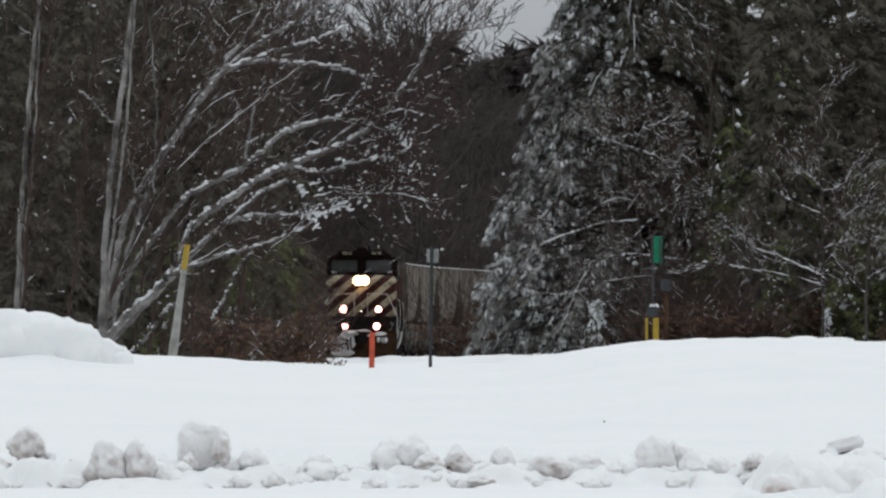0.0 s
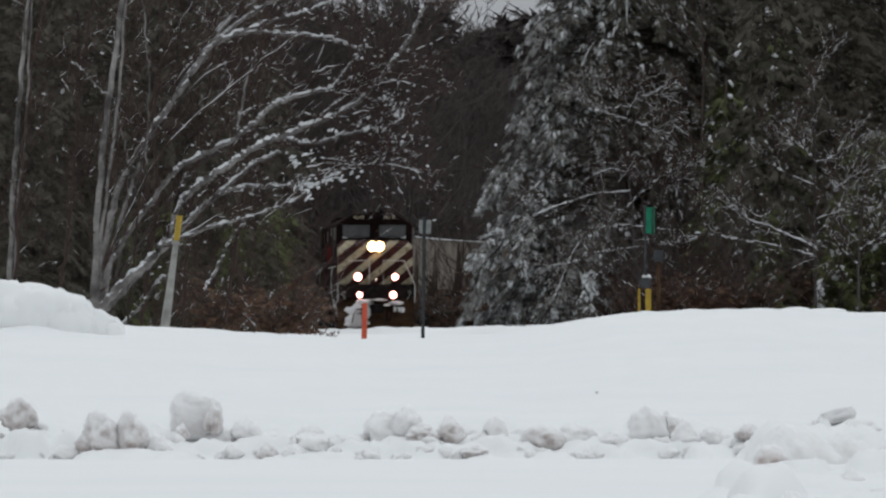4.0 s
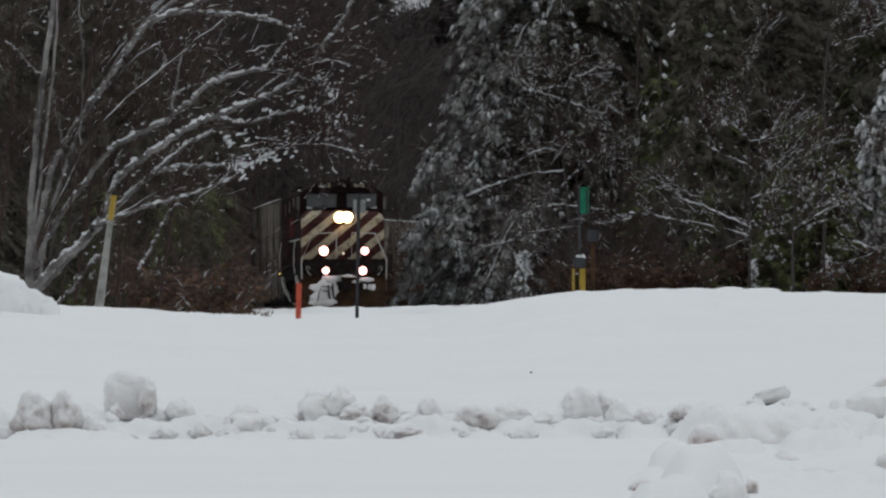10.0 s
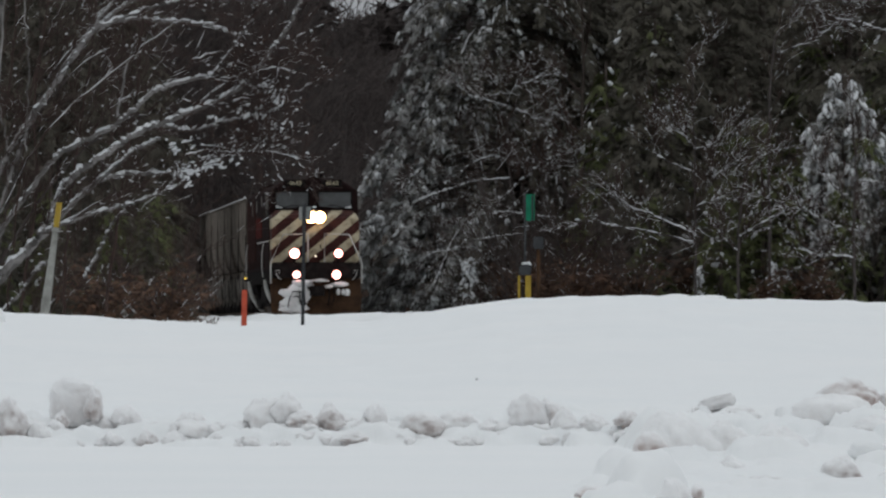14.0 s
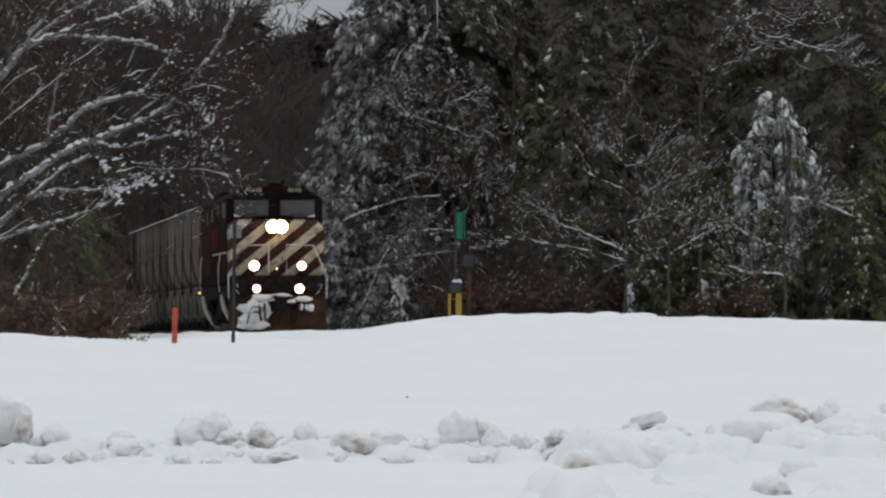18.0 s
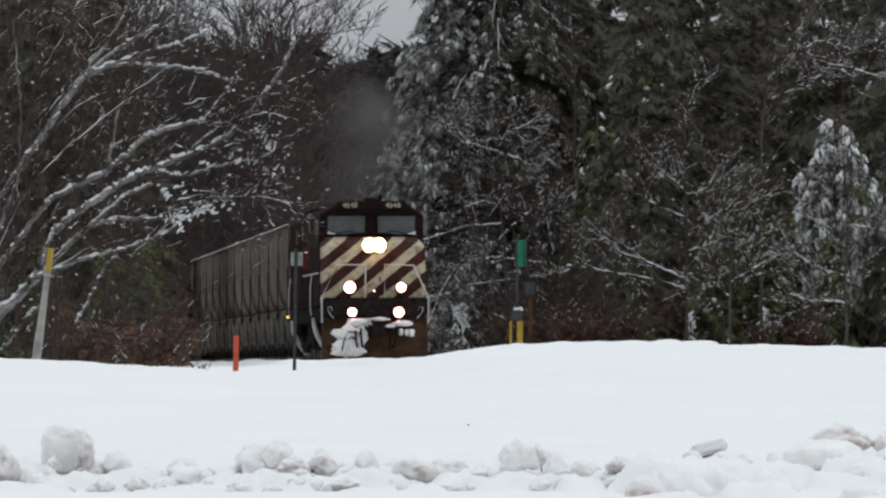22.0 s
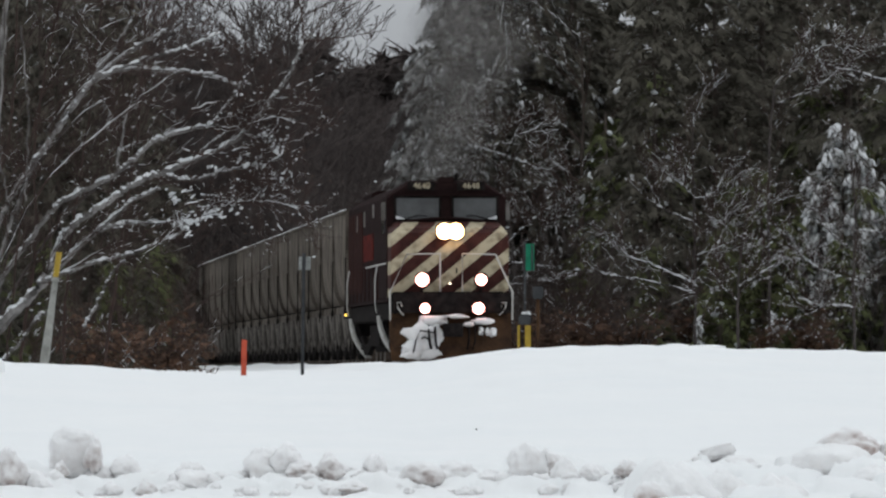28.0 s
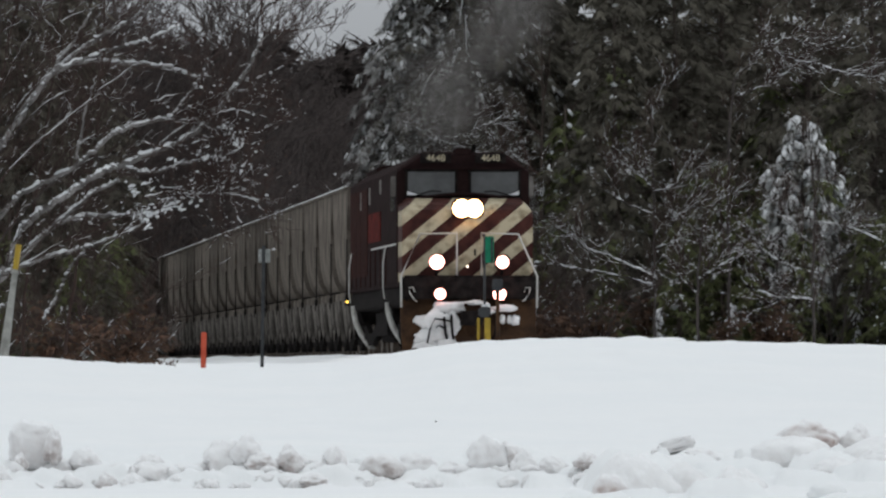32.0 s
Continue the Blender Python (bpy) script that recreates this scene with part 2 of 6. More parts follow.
# chunks in the ploughed row: bearing, top and foot below the horizon, width in milliradians; grit, range, depth, shape
ROW_A = ((-27.7, 6.9, 13.4, 6.6, 0, 93.02, 0.9, 1), (-49.4, 7.4, 12.0, 5.0, 1, 92.62, 0.9, 0), (-39.5, 9.3, 15.2, 6.4, 1, 91.90, 0.9, 0), (-35.7, 9.0, 15.2, 5.1, 1, 91.90, 0.9, 0),
       (-32.1, 12.0, 15.4, 3.6, 0, 91.90, 0.9, 0), (-30.1, 12.0, 14.8, 3.0, 0, 92.22, 0.9, 0), (-21.5, 10.1, 13.8, 4.0, 0, 92.72, 0.9, 0), (-19.0, 13.1, 15.6, 2.9, 1, 91.90, 0.9, 0),
       (-13.7, 11.8, 15.6, 8.0, 0, 92.32, 0.9, 0), (-15.9, 12.5, 15.5, 4.1, 0, 92.22, 0.9, 0), (-11.2, 12.5, 15.4, 3.9, 0, 92.27, 0.9, 0), (-4.6, 9.0, 13.8, 6.3, 0, 92.82, 0.9, 0),
       (-1.8, 8.5, 13.4, 4.8, 0, 92.72, 0.9, 0))
ROW_B = ((-0.1, 10.7, 13.6, 4.3, 1, 92.52, 0.9, 0), (3.3, 9.8, 13.8, 4.0, 1, 92.62, 0.9, 0), (-7.8, 14.8, 16.0, 2.3, 1, 91.70, 0.9, 0), (6.3, 13.3, 15.3, 3.7, 1, 91.80, 0.9, 0),
       (8.8, 10.0, 13.8, 3.3, 0, 92.72, 0.9, 0), (14.6, 10.9, 15.0, 5.6, 1, 92.32, 0.9, 2), (18.4, 10.8, 14.0, 6.6, 0, 92.72, 0.9, 0), (22.3, 12.2, 14.3, 3.9, 0, 92.42, 0.9, 0),
       (27.4, 8.7, 13.4, 5.8, 0, 92.72, 0.9, 0), (30.1, 9.3, 13.8, 4.1, 1, 92.82, 0.9, 0), (32.0, 10.3, 14.4, 3.6, 0, 92.42, 0.9, 0), (35.0, 11.2, 13.7, 3.4, 0, 92.52, 0.9, 0),
       (39.6, 10.7, 13.1, 3.4, 1, 92.52, 0.9, 0), (53.1, 10.3, 12.5, 4.4, 0, 92.72, 0.9, 2))


def heap_humps():
    """Rounded lobes of ploughed snow, kept by the metre of y that they touch: x, y, half width, half depth, top."""
    rows = []
    # the heap at the bend: bearing and drop below the eye in milliradians, range, width
    for b, top, y, w in ((43.2, 10.9, 80.5, 8.0), (46.8, 11.2, 84.0, 9.0), (52.5, 11.5, 84.5, 10.0), (58.5, 11.9, 83.0, 10.0), (50.0, 13.4, 78.0, 8.0), (56.5, 14.4, 76.0, 9.0), (63.2, 9.3, 89.0, 8.0), (69.3, 11.0, 86.0, 7.6)):
        rows.append((b * y / 1000, y, w * y / 1800, w * y / 1000, 1.4 - top * y / 1000))
    for b, top, y, w in ((75.5, 12.0, 82.0, 9.0), (66.5, 13.2, 79.5, 8.0), (46.0, 15.4, 75.0, 6.0), (60.0, 17.4, 73.0, 8.0), (73.0, 16.0, 74.0, 9.0), (41.2, 13.6, 78.6, 4.0), (80.0, 9.6, 90.0, 8.0)):
        rows.append((b * y / 1000, y, w * y / 1800, w * y / 1000, 1.4 - top * y / 1000))
    for b, top, y, w in ((37.6, 20.4, 66.0, 6.0), (50.0, 20.6, 66.0, 9.0), (58.0, 19.4, 66.5, 9.0), (66.0, 19.8, 66.0, 9.0), (74.0, 18.8, 67.5, 9.0), (40.5, 21.4, 62.5, 7.0), (48.0, 21.8, 62.0, 8.0), (56.0, 21.6, 62.4, 8.0), (65.0, 21.8, 62.0, 9.0), (38.8, 15.6, 69.5, 7.0), (42.0, 15.9, 61.0, 11.0), (38.6, 19.6, 60.0, 8.0)):
        rows.append((b * y / 1000, y, w * y / 1800, w * y / 1000, 1.4 - top * y / 1000))
    # the ridge along the far edge of the road
    rng = random.Random(8)
    for b in np.arange(-56, 42, 0.75):
        y = 92.75 + rng.uniform(-0.5, 0.6)
        r = rng.uniform(0.08, 0.26)
        rows.append(((b + rng.uniform(-0.6, 0.6)) * y / 1000, y, r, r * rng.uniform(0.8, 1.5), r * rng.uniform(0.3, 0.6) + 0.16 * (y - 92.2)))
    # snow that fills in between and under the chunks
    for b, top, low, wide, grit, y, _, shape in ROW_A + ROW_B:
        if shape != 1:
            rows.append((b * y / 1000 + 0.1, y - 0.25, wide * y / 1600, 0.5, 1.4 - (low - (0.06 if low < 14 else 0.2 if grit else 0.33) * (low - top)) * y / 1000))
    bins = {}
    for row in rows:
        for k in range(int(row[1] - row[3] * 1.3), int(row[1] + row[3] * 1.3) + 1):
            bins.setdefault(k, []).append(row)
    return bins


HUMPS = heap_humps()


def humped(x, y, z):
    """The ground's height with the lobes standing out of it."""
    best = z
    for hx, hy, rx, ry, top in HUMPS.get(int(y), ()):
        d = ((x - hx) / rx) ** 2 + ((y - hy) / ry) ** 2
        if d < 1.6:
            d *= 1 + 0.9 * noise.noise(Vector((x * 2.2 / rx ** 0.5, y * 1.2, hx)))
            if d < 1:
                best = max(best, z * d + top * (1 - d) ** 0.6 * (1 + 0.16 * noise.noise(Vector((x * 6, y * 4, 2.0)))) + 0.05 * noise.noise(Vector((x * 9, y * 7, 5.0))))
    return best


def ground_z(x, y):
    n1 = noise.noise(Vector((x * 0.35, y * 0.12, 3.0)))
    n2 = noise.noise(Vector((x * 1.1, y * 0.5, 9.0)))
    z = 0.015 * n1
    near = 92.6 + 0.5 * noise.noise(Vector((x * 0.5, 0, 1)))
    z += step(near - 0.5, near + 2.5, y) * (0.42 + 0.06 * n2)
    lump = 0.30 * abs(noise.noise(Vector((x * 1.1, y * 0.9, 21.0)))) + 0.22 * abs(noise.noise(Vector((x * 2.4, y * 1.7, 33.0)))) + 0.08 * abs(noise.noise(Vector((x * 5.0, y * 4.0, 41.0))))
    z += step(near - 0.7, near + 0.3, y) * (1 - step(near + 0.9, near + 2.6, y)) * lump * 0.6
    rise = step(near + 1, 150, y)
    if 90.9 < y < 94:
        n3 = noise.noise(Vector((x * 0.9, 3.0, 61.0)))
        lip = 91.95 + 0.15 * n3 + 0.3 * noise.voronoi(Vector((x * 2.6, 1.0, 81.0)))[0][0]
        berm = 0.20 + 0.07 * n3 + 0.30 * (0.42 - noise.voronoi(Vector((x * 2.3, y * 1.6, 67.0)))[0][0]) + 0.12 * (0.4 - noise.voronoi(Vector((x * 5.2, y * 4.0, 73.0)))[0][0])
        z += max(berm, 0.02) * math.exp(-((y - lip) / (0.13 if y < lip else 0.5)) ** 2) * (1 - step(2.6, 3.4, x) * step(3.4, 2.6, x - 0.8))
    bump = 0.035 * max(noise.noise(Vector((x * 1.9, 4.0, y * 0.15))), -0.1) * step(1.5, 3.5, x)
    z += rise * (crest(x) + bump - 0.42)
    z += 0.002 * n2 * step(93, 106, y) * (1 - step(140, 150, y)) + 0.03 * n1 * step(150, 160, y)
    # behind the crest the ground falls a little and then lies level by the track
    back = step(151, 160, y)
    z += back * (1.38 - crest(x)) * (1 - step(165, 178, y)) + step(165, 178, y) * (1.60 + 0.02 * n1 - crest(x))
    far = step(178, 200, y)
    tx = track(max(y, 1)).x
    off = abs(x - tx)
    z -= far * 0.22 * (1 - step(1.4, 2.2, off))
    z -= 0.27 * step(163, 176, y) * step(2.2, 4.5, tx - x)
    z += 0.15 * far * step(3, 8, x - tx) + 0.5 * step(240, 320, y) * step(5, 14, x - tx)
    # the ploughed heap and the pile at the side
    z += 0.85 * math.exp(-((x + 8.1) / 1.6) ** 2 - ((y - 141) / 3.5) ** 2) * (1 + 0.4 * n2)
    z += 0.55 * math.exp(-((x + 6.3) / 0.7) ** 2 - ((y - 139) / 2.5) ** 2) * (1 + 0.4 * n2)
    mound = 0.62 * abs(noise.noise(Vector((x * 1.3, y * 0.55, 51.0)))) + 0.34 * abs(noise.noise(Vector((x * 2.7, y * 1.2, 63.0)))) + 0.12 * abs(noise.noise(Vector((x * 5.5, y * 2.6, 71.0))))
    edge = 2.55 + (y - 71) * 0.075 + 0.25 * noise.noise(Vector((y * 0.6, 2.0, 5.0)))
    z += (0.02 + 0.15 * step(70, 80, y) + 0.22 * mound) * step(edge - 0.08, edge + 0.22, x) * step(57.0 + 0.6 * n1, 69.0, y) * (1 - step(91, 95, y))
    if 56 < y < 96 and -7.5 < x < 9.5:
        z = humped(x, y, z)
    return z


def build_ground():
    xs = np.concatenate([-np.geomspace(2500, 16, 26), np.arange(-15, -7.2, 0.22), np.arange(-7.1, 9.4, 0.06), np.arange(9.5, 15.1, 0.22), np.geomspace(16, 2500, 26)])
    ys = np.concatenate([-np.geomspace(2500, 5, 14), np.linspace(0, 54, 12), np.arange(55, 91.2, 0.16), np.arange(91.25, 94.8, 0.07), np.arange(94.9, 97, 0.2), np.arange(97, 182, 0.55), np.geomspace(183, 4000, 70)])
    verts = [(x, y, ground_z(x, y)) for y in ys for x in xs]
    k = len(xs)
    faces = [(j * k + i, j * k + i + 1, (j + 1) * k + i + 1, (j + 1) * k + i) for j in range(len(ys) - 1) for i in range(k - 1)]
    me = bpy.data.meshes.new("ground")
    me.from_pydata(verts, [], faces)
    me.polygons.foreach_set("use_smooth", [True] * len(me.polygons))
    me.materials.append(SNOW)
    tagged(new("ground", me), "deep fresh snow over a ploughed road edge and field", "ground", kind="structure")


build_ground()


def build_track():
    for side in (-1, 1):
        rings = []
        for q in np.arange(150, 470, 4.0):
            p, n = track(q), track(q + 0.5) - track(q)
            n.normalize()
            s = Vector((n.y, -n.x, 0)) * side
            c = p + s * 0.755
            rings.append([c + s * 0.036, c + s * 0.036 + Vector((0, 0, -0.05)), c + s * 0.009 + Vector((0, 0, -0.06)), c + s * 0.07 + Vector((0, 0, -0.17)),
                          c - s * 0.07 + Vector((0, 0, -0.17)), c - s * 0.009 + Vector((0, 0, -0.06)), c - s * 0.036 + Vector((0, 0, -0.05)), c - s * 0.036])
        tagged(new("rail", loft("rail", STEEL, rings)), "rusty steel rail half buried in snow", "rail", "rails of the track", "structure")


build_track()


# ---- the engine ----
MAROON = material("maroon_paint", (0.020, 0.008, 0.007), (0.040, 0.015, 0.0125), 0.9, 3.0, 25.0, 0.1, spec=0.04)
DARK_ROOF = material("sooty_paint", (0.013, 0.0075, 0.0075), (0.026, 0.0145, 0.014), 0.95, 3.0, 20.0, 0.1, spec=0.04)
BLACK_IRON = material("black_iron", (0.008, 0.007, 0.007), (0.024, 0.020, 0.019), 0.95, 5.0, 30.0, 0.2, spec=0.04)
RED_PAINT = material("red_paint", (0.030, 0.009, 0.008), (0.13, 0.016, 0.012), 0.9, 4.0, 25.0, 0.1, spec=0.04)
RUSTY = material("grimy_pilot_paint", (0.032, 0.019, 0.013), (0.085, 0.047, 0.026), 0.7, 3.0, 20.0, 0.3, spec=0.04)
RAIL_WHITE = material("white_handrail_paint", (0.45, 0.44, 0.41), (0.66, 0.65, 0.62), 0.5, 6.0, 40.0, 0.0)
CREAM = material("cream_paint", (0.34, 0.295, 0.205), (0.53, 0.475, 0.35), 0.5, 4.0, 25.0, 0.0)
# grey base colour paints part of the sky's reflection into the glass
GLASS = material("sky_grey_glass", (0.06, 0.063, 0.065), (0.10, 0.105, 0.108), 0.08, 1.0, 5.0, 0.0, spec=0.9)
LAMP_HOT = glow("headlamp_glow", (1.0, 0.56, 0.24), 14.0)
LAMP_WARM = glow("ditch_lamp_glow", (1.0, 0.40, 0.34), 9.0)
MARKER = glow("marker_glow", (1.0, 0.62, 0.10), 3.0)
DOOR_LAMP = glow("door_lamp_glow", (1.0, 0.85, 0.65), 3.0)


GRILLE = material("faded_grille_paint", (0.13, 0.12, 0.11), (0.24, 0.225, 0.21), 0.8, 4.0, 25.0, 0.1, spec=0.05)


def striped():
    """Cream and maroon bands that climb to the side across the nose."""
    m = material("striped_nose_paint", (0.034, 0.014, 0.013), (0.072, 0.028, 0.023), 0.5, 3.0, 25.0, 0.1, spec=0.04)
    n, l = m.node_tree.nodes, m.node_tree.links
    co = n.new("ShaderNodeTexCoord")
    sep = n.new("ShaderNodeSeparateXYZ")
    l.new(co.outputs["Object"], sep.inputs[0])
    mul = n.new("ShaderNodeMath")
    mul.operation = "MULTIPLY_ADD"
    mul.inputs[1].default_value = -0.82
    l.new(sep.outputs["X"], mul.inputs[0])
    l.new(sep.outputs["Z"], mul.inputs[2])
    div = n.new("ShaderNodeMath")
    div.operation = "MULTIPLY_ADD"
    div.inputs[1].default_value, div.inputs[2].default_value = 1 / 0.70, 0.52
    l.new(mul.outputs[0], div.inputs[0])
    fr = n.new("ShaderNodeMath")
    fr.operation = "FRACT"
    l.new(div.outputs[0], fr.inputs[0])
    gt = n.new("ShaderNodeMath")
    gt.operation = "GREATER_THAN"
    gt.inputs[1].default_value = 0.52
    l.new(fr.outputs[0], gt.inputs[0])
    dirt = n.new("ShaderNodeTexNoise")
    dirt.inputs["Scale"].default_value = 5
    dirt.inputs["Detail"].default_value = 6
    l.new(co.outputs["Object"], dirt.inputs["Vector"])
    ramp = n.new("ShaderNodeValToRGB")
    ramp.color_ramp.elements[0].color, ramp.color_ramp.elements[1].color = (0.22, 0.18, 0.12, 1), (0.48, 0.42, 0.30, 1)
    ramp.color_ramp.elements[0].position, ramp.color_ramp.elements[1].position = 0.3, 0.55
    l.new(dirt.outputs["Fac"], ramp.inputs["Fac"])
    mix = n.new("ShaderNodeMix")
    mix.data_type = "RGBA"
    b = n["Principled BSDF"]
    was = b.inputs["Base Color"].links[0].from_socket
    l.new(gt.outputs[0], mix.inputs["Factor"])
    l.new(was, mix.inputs["A"])
    l.new(ramp.outputs["Color"], mix.inputs["B"])
    l.new(mix.outputs["Result"], b.inputs["Base Color"])
    return m


STRIPES = striped()


def lettering(name, words, size, mat, parent, at, align="CENTER"):
    cu = bpy.data.curves.new(name, "FONT")
    cu.body, cu.size, cu.align_x, cu.align_y, cu.extrude = words, size, align, "CENTER", 0.004
    tmp = bpy.data.objects.new(name, cu)
    scene.collection.objects.link(tmp)
    me = bpy.data.meshes.new_from_object(tmp.evaluated_get(bpy.context.evaluated_depsgraph_get()))
    bpy.data.objects.remove(tmp)
    me.materials.clear()
    me.materials.append(mat)
    ob = part(name, me, parent)
    ob.matrix_basis = at
    return ob


def ring_x(w, z0, z1, chamfer, y):
    """A cross-section with chamfered top corners."""
    c = chamfer
    return [(-w, y, z0), (w, y, z0), (w, y, z1 - c[1]), (w - c[0], y, z1), (-w + c[0], y, z1), (-w, y, z1 - c[1])]


def wheelset(parent, y, r):
    s = Soup()
    s.tube([(-0.9, 0, 0), (0.9, 0, 0)], [0.08, 0.08], 8)
    for x in (-0.755, 0.755):
        k = 1 if x > 0 else -1
        s.tube([(x - 0.08 * k, 0, 0), (x - 0.05 * k, 0, 0), (x - 0.05 * k, 0, 0), (x + 0.07 * k, 0, 0)], [r + 0.03, r + 0.03, r, r], 22)
        s.tube([(x + 0.07 * k, 0, 0), (x + 0.09 * k, 0, 0)], [r * 0.8, r * 0.5], 22)
    ob = part("wheelset", s.mesh("wheelset", STEEL, False), parent)
    ob.location = (0, y, r)
    return ob


WHEELS = []


def truck(parent, y, axles, r, width=1.16):
    """A truck with side frames and wheelsets, centred y behind the front."""
    t = part("truck", box_mesh("truck", BLACK_IRON, -0.9, 0.9, -0.25, 0.25, r - 0.1, r + 0.3, bev=0.03), parent)
    t.location = (0, y, 0)
    half = (axles - 1) * 0.5 * (1.98 if axles == 3 else 1.7)
    for sx in (-1, 1):
        x = sx * width
        rings = [[(x - 0.07, yy, zz - 0.16), (x + 0.07, yy, zz - 0.16), (x + 0.07, yy, zz + 0.16), (x - 0.07, yy, zz + 0.16)]
                 for yy, zz in ((-half - 0.45, r + 0.05), (-half, r + 0.12), (-half * 0.4, r - 0.1), (half * 0.4, r - 0.1), (half, r + 0.12), (half + 0.45, r + 0.05))]
        part("side_frame", loft("side_frame", BLACK_IRON, rings), t)
    for k in range(axles):
        w = wheelset(t, -half + 2 * half * k / (axles - 1), r)
        WHEELS.append((w, r))
    return t


def build_engine():
    e = thing("locomotive", "maroon diesel locomotive with cream nose stripes and lit headlamps", "locomotive")
    # underframe, deck and pilot
    part("frame", box_mesh("frame", BLACK_IRON, -1.45, 1.45, 0.9, 22.0, 1.15, 1.60, bev=0.03), e)
    part("deck", box_mesh("deck", DARK_ROOF, -1.52, 1.52, 0.55, 22.2, 1.60, 1.70, bev=0.02), e)
    # the pilot: a bent plough plate
    rings = []
    for z, y, w in ((0.10, 0.35, 1.50), (0.45, 0.20, 1.54), (0.85, 0.42, 1.54), (1.30, 0.62, 1.54)):
        rings.append([(-w, y + 0.35, z), (-w * 0.5, y + 0.06, z), (0, y, z), (w * 0.5, y + 0.06, z), (w, y + 0.35, z), (w, y + 0.45, z), (0, y + 0.12, z), (-w, y + 0.45, z)])
    part("plough", loft("plough", RUSTY, rings), e, "rusty brown plough plate")
    part("anticlimber", box_mesh("anticlimber", BLACK_IRON, -1.50, 1.50, 0.42, 0.95, 1.30, 1.84, bev=0.04), e)
    c = part("coupler", box_mesh("coupler", BLACK_IRON, -0.13, 0.13, -0.15, 0.6, 0.72, 1.02, bev=0.04), e)
    part("knuckle", loft("knuckle", BLACK_IRON, [[(0.26 * math.cos(a), -0.18 + 0.20 * math.sin(a), z) for a in np.linspace(0, 6.0, 12)] for z in (0.70, 1.04)]), c)
    for x in (-0.42, -0.58, 0.42, 0.58):
        part("air_hose", rod_mesh("air_hose", BLACK_IRON, [(x, 0.35, 1.05), (x * 1.02, 0.12, 0.85), (x * 0.98, 0.10, 0.55), (x * 0.9, 0.2, 0.40)], 0.03), e)
    # nose: full width, top slopes up to the windshield
    nose = [[(-1.49, y, z0), (1.49, y, z0), (1.49, y, z1 - 0.18), (1.30, y, z1), (-1.30, y, z1), (-1.49, y, z1 - 0.18)]
            for y, z0, z1 in ((1.05, 1.70, 3.34), (1.20, 1.70, 3.48), (2.65, 1.70, 3.66))]
    n = part("nose", loft("nose", STRIPES, nose), e, "nose with cream and maroon diagonal stripes")
    part("nose_door", box_mesh("nose_door", STRIPES, -0.24, 0.24, 1.035, 1.06, 1.78, 3.02, bev=0.006), n)
    part("door_handle", box_mesh("door_handle", BLACK_IRON, 0.15, 0.19, 1.00, 1.04, 2.3, 2.45, bev=0.008), n)
    # cab
    cab = [ring_x(1.52, 1.70, z1, (0.58, 0.40), y) for y, z1 in ((2.50, 4.62), (2.66, 4.69), (5.6, 4.69))]
    k = part("cab", loft("cab", DARK_ROOF, cab), e)
    for sx in (-1, 1):
        lim = (sx * 1.30, sx * 0.16)
        part("windshield", box_mesh("windshield", GLASS, min(lim), max(lim), 2.478, 2.50, 3.70, 4.24, bev=0.008), k, "windshield with a grey sky reflection painted in")
        for za, zb in ((3.64, 3.70), (4.24, 4.30)):
            part("window_frame", box_mesh("window_frame", BLACK_IRON, min(lim) - 0.05, max(lim) + 0.05, 2.44, 2.50, za, zb, bev=0.01), k)
        for xx in lim:
            part("window_frame", box_mesh("window_frame", BLACK_IRON, xx - 0.03, xx + 0.03, 2.445, 2.50, 3.70, 4.24, bev=0.01), k)
        part("wiper", rod_mesh("wiper", BLACK_IRON, [(sx * 1.2, 2.43, 3.66), (sx * 0.72, 2.43, 3.80), (sx * 0.5, 2.44, 3.78)], 0.014, 5), k)
        b = part("number_board", box_mesh("number_board", BLACK_IRON, min(sx * 0.98, sx * 0.28), max(sx * 0.98, sx * 0.28), 2.42, 2.56, 4.44, 4.66, bev=0.01), k, "black number board")
        lettering("digits", "4648", 0.22, CREAM, b, Matrix.Translation((sx * 0.63, 2.412, 4.55)) @ Matrix.Rotation(math.pi / 2, 4, "X"))
        part("side_window", box_mesh("side_window", GLASS, *sorted((sx * 1.515, sx * 1.535)), 3.3, 4.7, 3.35, 4.1, bev=0.006), k)
        part("mirror", box_mesh("mirror", GRILLE, *sorted((sx * 1.53, sx * 1.64)), 2.75, 2.80, 3.68, 4.14, bev=0.01), k, "pale wind deflector")
        part("red_panel", box_mesh("red_panel", RED_PAINT, *sorted((sx * 1.485, sx * 1.512)), 9.0, 13.8, 2.75, 3.45, bev=0.004), k, "dull red side panel")
        for y0, z0, z1 in ((8.8, 3.85, 4.20), (13.1, 3.68, 4.10), (16.6, 3.60, 4.05)):
            part("vent", box_mesh("vent", GRILLE, *sorted((sx * 1.482, sx * 1.512)), y0, y0 + 0.42, z0, z1, bev=0.006), k, "faded grey side vent")
        part("corner_snow", loft("corner_snow", SHADED_SNOW, [[(sx * 1.29, 2.465 - d, 3.705), (sx * 0.98, 2.465 - d, 3.705), (sx * 1.16, 2.465 - d, 3.75), (sx * 1.29, 2.465 - d, 3.80)] for d in (0.0, 0.02)]), k, "snow caught in the windshield corner")
        part("brow", rod_mesh("brow", DARK_ROOF, [(sx * 1.42, 2.42, 3.50), (sx * 0.95, 2.42, 3.64), (sx * 0.4, 2.42, 3.71), (0, 2.42, 3.73)], 0.04), k)
    part("visor", box_mesh("visor", DARK_ROOF, -1.42, 1.42, 2.36, 2.55, 4.30, 4.34, bev=0.01), k)
